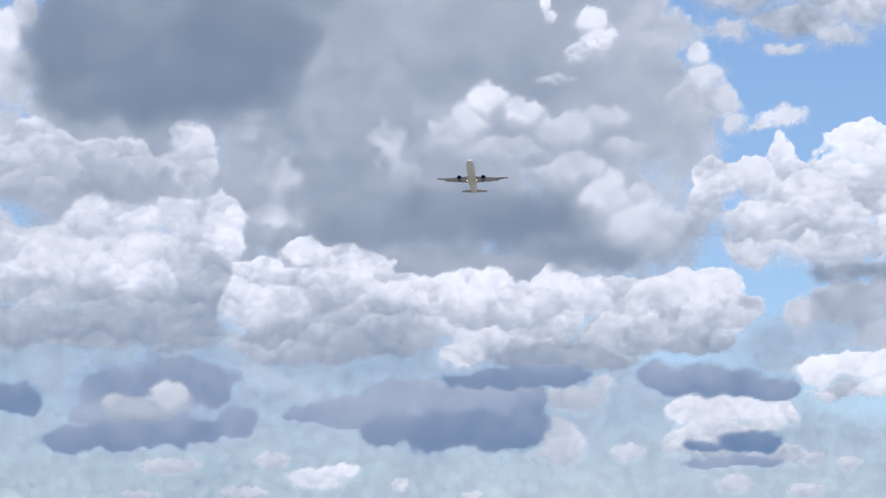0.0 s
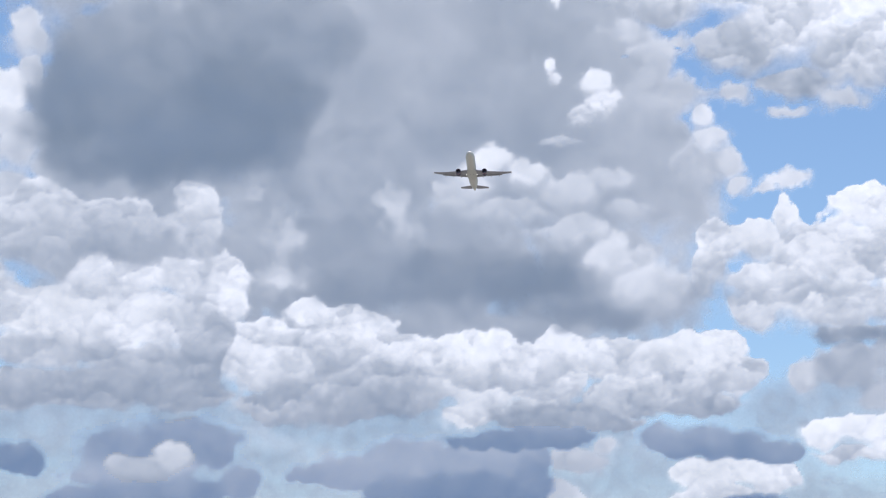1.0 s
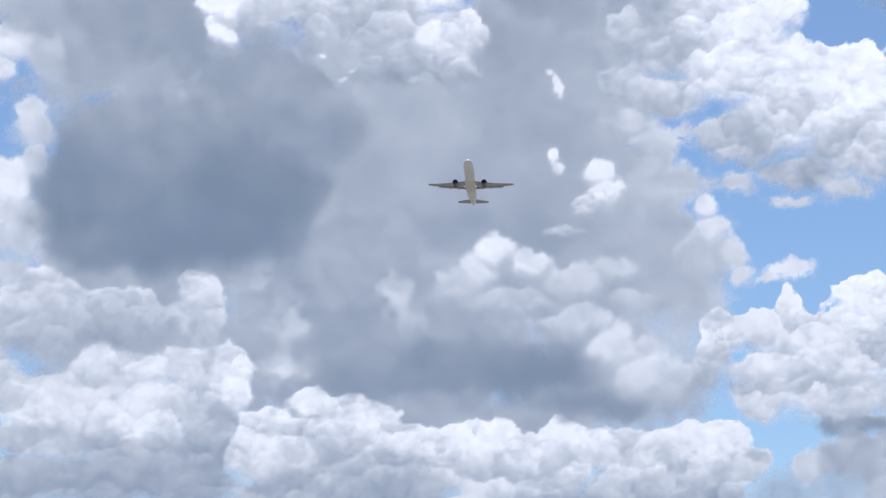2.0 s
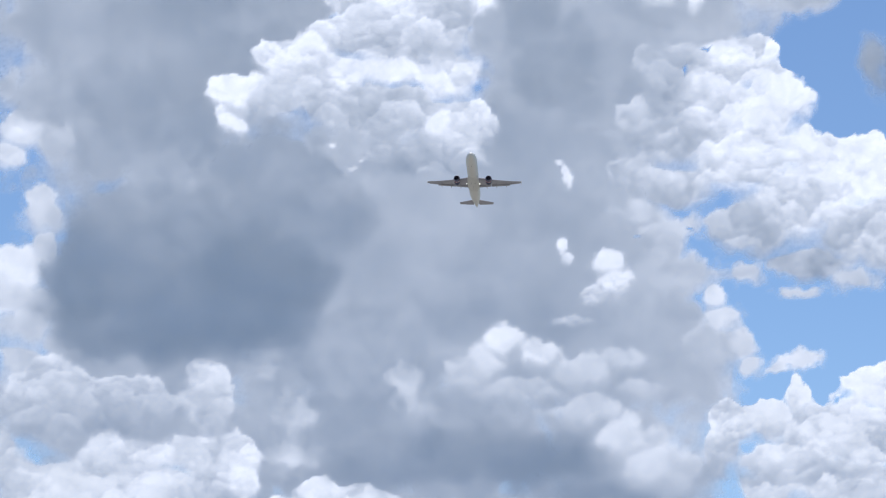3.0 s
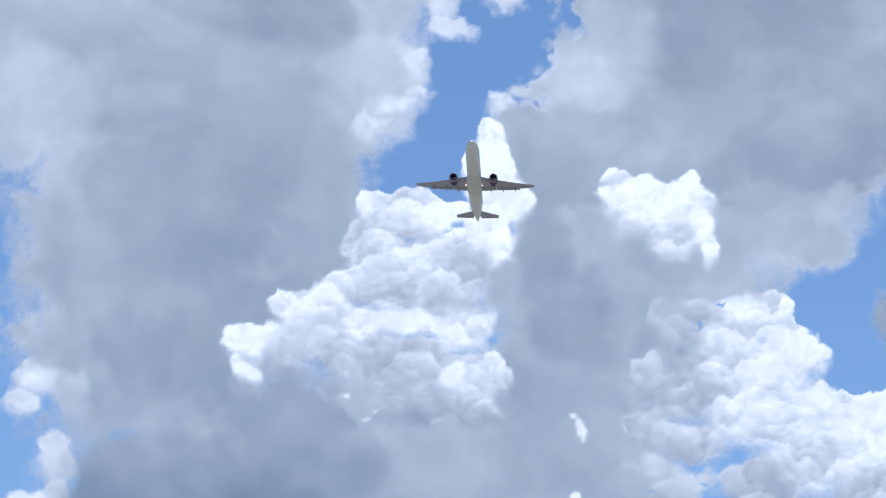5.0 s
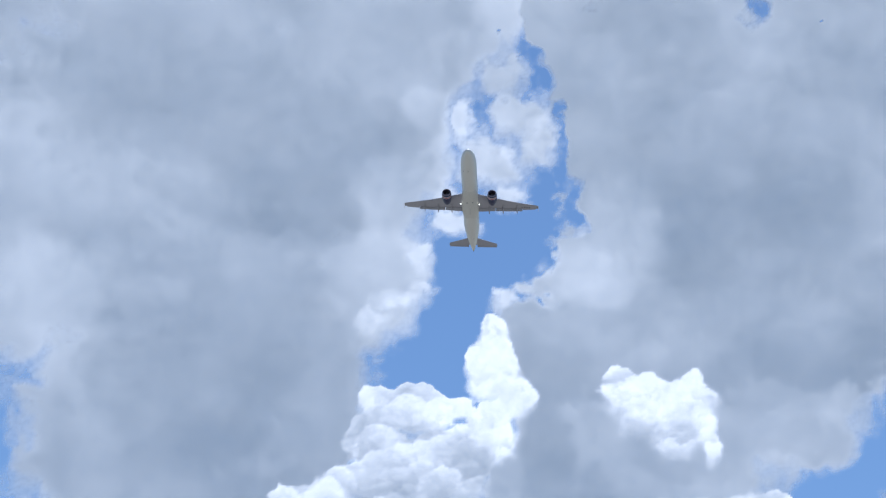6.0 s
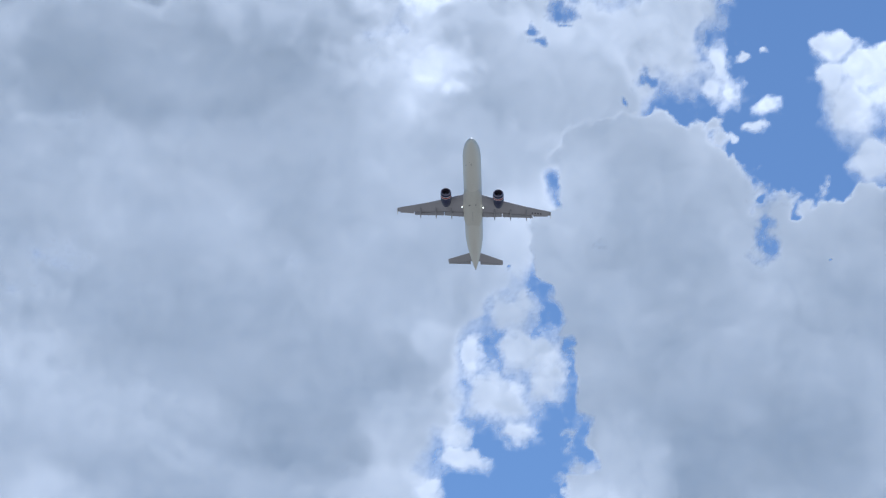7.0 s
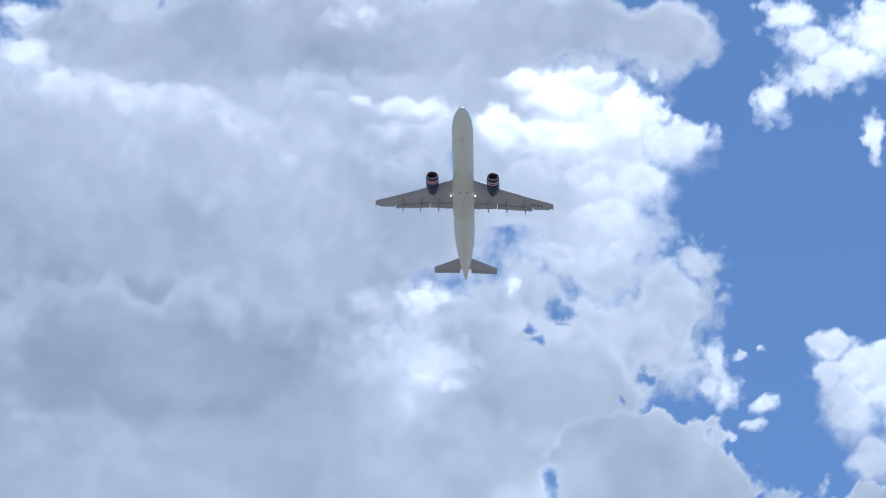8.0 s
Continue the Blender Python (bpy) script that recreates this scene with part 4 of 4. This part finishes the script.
def build_wing(side):
    def thick(x):
        return 0.135 - 0.035 * (x - 1.0) / 16
    wing = part("wing", loft([foil(x, wing_le(x), wing_te(x), wing_z(x), thick(x), 0.0, 0.83 if x < 13.15 else 0.80, side) for x in span(1.2, 17.0, 30)]), WING_GREY, airliner, "grey swept wing")
    for lo, hi in ((2.05, 6.35), (6.47, 13.1)):
        part("flap", loft([foil(x, wing_le(x), wing_te(x) + 0.08, wing_z(x) - 0.16, thick(x), 0.80, 1.0, side, 6, 0.16) for x in span(lo, hi, 8)]), FLAP_GREY, wing, "slightly lowered grey flap")
    part("aileron", loft([foil(x, wing_le(x), wing_te(x), wing_z(x), thick(x), 0.806, 1.0, side, 6) for x in span(13.2, 16.4, 6)]), WING_GREY, wing)
    for lo, hi in ((3.0, 5.0), (6.7, 9.8), (9.9, 13.0), (13.1, 16.3)):
        part("slat", loft([foil(x, wing_le(x) - 0.14, wing_te(x), wing_z(x) - 0.06, thick(x), 0.0, 0.10, side, 6) for x in span(lo, hi, 6)]), WING_GREY, wing, "lighter leading-edge slat")
    for x, size in ((4.75, 1.0), (8.25, 0.95), (11.75, 0.8)):
        te = wing_te(x)
        rings = [ring(te + a, 0.17 * w * size + 0.01, 0.27 * w * size + 0.01, wing_z(x) - 0.32 + dz, 12, side * x) for a, w, dz in
                 ((-2.5, 0.1, 0.1), (-2.1, 0.6, 0.04), (-1.3, 0.95, 0.0), (-0.4, 1.0, -0.04), (0.3, 0.75, -0.1), (0.85, 0.35, -0.13), (1.1, 0.05, -0.14))]
        part("flap_track_fairing", loft(rings), FLAP_GREY, wing, "canoe-shaped fairing under the flap")
    for x in (3.1, 6.9, 9.9, 12.6):
        te = wing_te(x)
        rings = [ring(te + a, 0.07 * w, 0.12 * w, wing_z(x) - 0.25, 8, side * x) for a, w in ((-0.8, 0.2), (-0.4, 1.0), (0.2, 0.9), (0.5, 0.15))]
        part("flap_bracket", loft(rings), FLAP_GREY, wing)
    # wingtip fence, above and below the tip
    z = wing_z(17.05)
    fence = [[(side * (17.02 + o), REF - s, z + h) for s, h in ((24.9, 0.0), (25.9, 0.75), (26.45, 0.85), (26.5, 0.0), (26.4, -0.6), (25.8, -0.5))] for o in (0.0, 0.07)]
    part("wingtip_fence", loft(fence), WHITE, wing, "small white wingtip fence", smooth=False)
    # landing light at the wing root
    lx, ls = 2.32, 20.3
    lamp = part("landing_light", loft([ring(ls, 0.19, 0.17, -1.95, 14, side * lx), ring(ls + 0.3, 0.15, 0.13, -1.9, 14, side * lx), ring(ls + 0.45, 0.05, 0.05, -1.85, 14, side * lx)]), FAIRING, wing, "lit landing light")
    lens = bmesh.new()
    bmesh.ops.create_uvsphere(lens, u_segments=12, v_segments=8, radius=0.12)
    bmesh.ops.translate(lens, verts=lens.verts, vec=(side * lx, REF - ls + 0.02, -1.97))
    part("lens", lens, LAMP, lamp, "glowing lens")
    return wing


right_wing, left_wing = build_wing(1), build_wing(-1)

# registration marks under the port wing, as plain bars
for i in range(4):
    x = -(13.0 + 0.62 * i)
    s = wing_le(-x) + 0.52 * (wing_te(-x) - wing_le(-x))
    z = wing_z(-x) - 0.13
    bar = bmesh.new()
    bmesh.ops.create_cube(bar, size=1.0, matrix=Matrix.Translation((x, REF - s, z)) @ Matrix.Rotation(-0.12, 4, "Y") @ Matrix.Diagonal((0.26, 0.36, 0.03, 1)))
    part("marking", bar, MARK, left_wing, "dark painted mark", smooth=False)


def build_engine(side):
    ex, ez, s0 = side * 5.72, -2.45, 14.75
    N = 36

    def tube(rows):
        return loft([ring(s0 + s, r, r, ez + dz, N, ex) for s, r, dz in rows], caps=False)

    def outer(s):
        pts = [(0.0, 0.98), (0.25, 1.12), (0.8, 1.19), (1.5, 1.21), (2.6, 1.17), (3.5, 1.02), (4.3, 0.78)]
        return float(np.interp(s, [p[0] for p in pts], [p[1] for p in pts]))

    def band(a, b, n=6):
        return tube([(s, outer(s), 0.0) for s in span(a, b, n)])

    engine = part("engine", band(1.33, 4.3, 16), NAVY, airliner, "navy engine nacelle with red and white stripes")
    part("inlet_cowl", band(0.22, 0.72), NAVY, engine, "dark navy inlet cowl")
    part("stripe", band(0.72, 0.85, 3), STRIPE_WHITE, engine, "white stripe")
    part("stripe", band(0.85, 1.22, 3), RED, engine, "red stripe")
    part("stripe", band(1.22, 1.33, 3), STRIPE_WHITE, engine, "white stripe")
    lip = [(0.22, outer(0.22), 0), (0.1, 1.06, 0), (0.0, 0.98, 0), (-0.03, 0.93, 0), (0.02, 0.885, 0), (0.15, 0.855, 0)]
    part("intake_lip", tube(lip), LIP, engine, "bare metal intake lip")
    part("intake_duct", tube([(0.15, 0.855, 0), (0.6, 0.83, 0), (1.15, 0.86, 0)]), DUCT, engine, "dark intake duct")
    fan = bmesh.new()
    blades = 24
    for b in range(blades):
        t0 = 2 * math.pi * b / blades
        quad = []
        for r, tw, ds in ((0.27, 0.0, 0.0), (0.85, 0.05, -0.05), (0.85, 0.27, 0.12), (0.27, 0.2, 0.1)):
            quad.append(fan.verts.new((ex + r * math.cos(t0 + tw), REF - s0 - 1.0 - ds, ez + r * math.sin(t0 + tw))))
        fan.faces.new(quad)
    back = [fan.verts.new((ex + 0.86 * math.cos(2 * math.pi * i / 36), REF - s0 - 1.2, ez + 0.86 * math.sin(2 * math.pi * i / 36))) for i in range(36)]
    fan.faces.new(back)
    part("fan", fan, TITANIUM, engine, "dark fan blades", smooth=False)
    part("spinner", loft([ring(s0 + s, r, r, ez, 16, ex) for s, r in ((0.55, 0.02), (0.65, 0.1), (0.85, 0.22), (1.02, 0.28))]), LIP, engine, "grey spinner")
    part("nozzle", tube([(4.3, 0.78, 0), (4.28, 0.70, 0), (3.7, 0.72, 0), (3.6, 0.3, 0)]), DUCT, engine, "dark exhaust nozzle")
    part("exhaust_cone", loft([ring(s0 + s, r, r, ez, 20, ex) for s, r in ((3.6, 0.5), (4.3, 0.46), (4.8, 0.28), (5.15, 0.06))]), HOT, engine, "brownish exhaust cone")
    pyl = []
    for s, zt, zb, w in ((15.9, -1.22, -1.6, 0.10), (17.4, -0.95, -1.7, 0.22), (19.4, -0.95, -1.9, 0.22), (21.0, -1.15, -1.6, 0.14), (22.2, -1.2, -1.4, 0.05)):
        pyl.append([(ex - w, REF - s, zb), (ex + w, REF - s, zb), (ex + w, REF - s, zt), (ex - w, REF - s, zt)])
    part("pylon", loft(pyl), WING_GREY, engine, "grey engine pylon")


build_engine(1)
build_engine(-1)

for side in (1, -1):
    rings = []
    for x in span(0.5, 6.2, 10):
        f_ = (x - 0.5) / 5.7
        rings.append(foil(x, 38.6 + 3.45 * f_, 42.9 + 0.72 * f_, 0.95 + 0.6 * f_, 0.10, 0.0, 0.72, side))
    tail = part("tailplane", loft(rings), WING_GREY, airliner, "grey swept tailplane")
    rings = []
    for x in span(1.1, 6.1, 8):
        f_ = (x - 0.5) / 5.7
        rings.append(foil(x, 38.6 + 3.45 * f_, 42.9 + 0.72 * f_, 0.95 + 0.6 * f_, 0.10, 0.735, 1.0, side, 6))
    part("elevator", loft(rings), FLAP_GREY, tail, "grey elevator")

fin_rings = []
for h in span(1.2, 7.7, 10):
    f_ = (h - 1.2) / 6.5
    sec = foil(0, 35.4 + 4.9 * f_, 42.3 + 0.9 * f_, 0, 0.10, 0.0, 1.0, 1)
    fin_rings.append([(p[2] * 1.0, p[1], h) for p in sec])
part("fin", loft(fin_rings), WHITE, airliner, "white tail fin")


def blade(name, s, x, length, depth, z, mat, label):
    rings = [[(x - 0.03, REF - s, z), (x + 0.03, REF - s, z), (x + 0.03, REF - s - length, z), (x - 0.03, REF - s - length, z)],
             [(x - 0.015, REF - s - 0.5 * length, z - depth), (x + 0.015, REF - s - 0.5 * length, z - depth), (x + 0.015, REF - s - 0.95 * length, z - depth), (x - 0.015, REF - s - 0.95 * length, z - depth)]]
    part(name, loft(rings), mat, fuselage, label, smooth=False)


def patch(name, s, x, w, l, z, mat, label, parent):
    bm = bmesh.new()
    bmesh.ops.create_cube(bm, size=1.0, matrix=Matrix.Translation((x, REF - s, z)) @ Matrix.Diagonal((w, l, 0.04, 1)))
    part(name, bm, mat, parent, label, smooth=False)


blade("antenna", 6.1, 0.0, 0.5, 0.35, -1.98, BLACK, "dark belly antenna blade")
blade("antenna", 12.2, 0.0, 0.45, 0.35, -2.02, WHITE, "white belly antenna blade")
blade("antenna", 31.0, 0.0, 0.4, 0.32, -1.95, WHITE, "white belly antenna blade")
patch("gear_door_gap", 5.75, 0.0, 0.85, 0.05, -2.0, MARK, "dark nose gear door gap", fuselage)
patch("static_port", 7.0, 1.15, 0.16, 0.2, -1.68, MARK, "dark static port plate", fuselage)
patch("drain_mast", 35.6, -0.35, 0.08, 1.2, -1.17, MARK, "dark streak behind a drain", fuselage)
patch("air_outlet", 18.9, -0.75, 0.3, 0.14, -2.52, MARK, "dark air outlet", fairing)
patch("air_outlet", 19.1, 0.65, 0.36, 0.16, -2.53, MARK, "dark air outlet", fairing)
patch("gear_door_seam", 22.6, 0.0, 0.04, 3.0, -2.535, FLAP_GREY, "fine seam between the gear doors", fairing)


# seconds, place and turn of the airliner
AIRLINER_ROWS = [
    (0.0, 14.03, 1181.41, 218.92, 11.953, 0.345, 175.989),
    (0.5, 12.54, 1130.27, 224.69, 11.859, 0.121, 175.994),
    (1.0, 11.02, 1079.21, 230.19, 11.770, -0.081, 176.017),
    (1.5, 9.48, 1028.22, 235.44, 11.685, -0.261, 176.059),
    (2.0, 7.92, 977.34, 240.48, 11.606, -0.419, 176.118),
    (2.5, 6.35, 926.56, 245.33, 11.531, -0.554, 176.195),
    (3.0, 4.78, 875.90, 250.02, 11.461, -0.668, 176.291),
    (3.5, 3.22, 825.37, 254.59, 11.396, -0.760, 176.404),
    (4.0, 1.67, 774.98, 259.07, 11.336, -0.829, 176.534),
    (4.5, 0.14, 724.74, 263.49, 11.280, -0.876, 176.683),
    (5.0, -1.37, 674.66, 267.88, 11.228, -0.901, 176.848),
    (5.5, -2.84, 624.76, 272.27, 11.182, -0.904, 177.031),
    (6.0, -4.28, 575.04, 276.69, 11.140, -0.885, 177.232),
    (6.5, -5.67, 525.51, 281.18, 11.103, -0.843, 177.450),
    (7.0, -7.00, 476.19, 285.76, 11.070, -0.779, 177.685),
    (7.5, -8.28, 427.08, 290.46, 11.042, -0.693, 177.937),
    (8.0, -9.49, 378.21, 295.33, 11.019, -0.585, 178.206),
]


def motions():
    walk(airliner, [(t, pose(x, y, z, rx, ry, rz)) for t, x, y, z, rx, ry, rz in AIRLINER_ROWS])


motions()
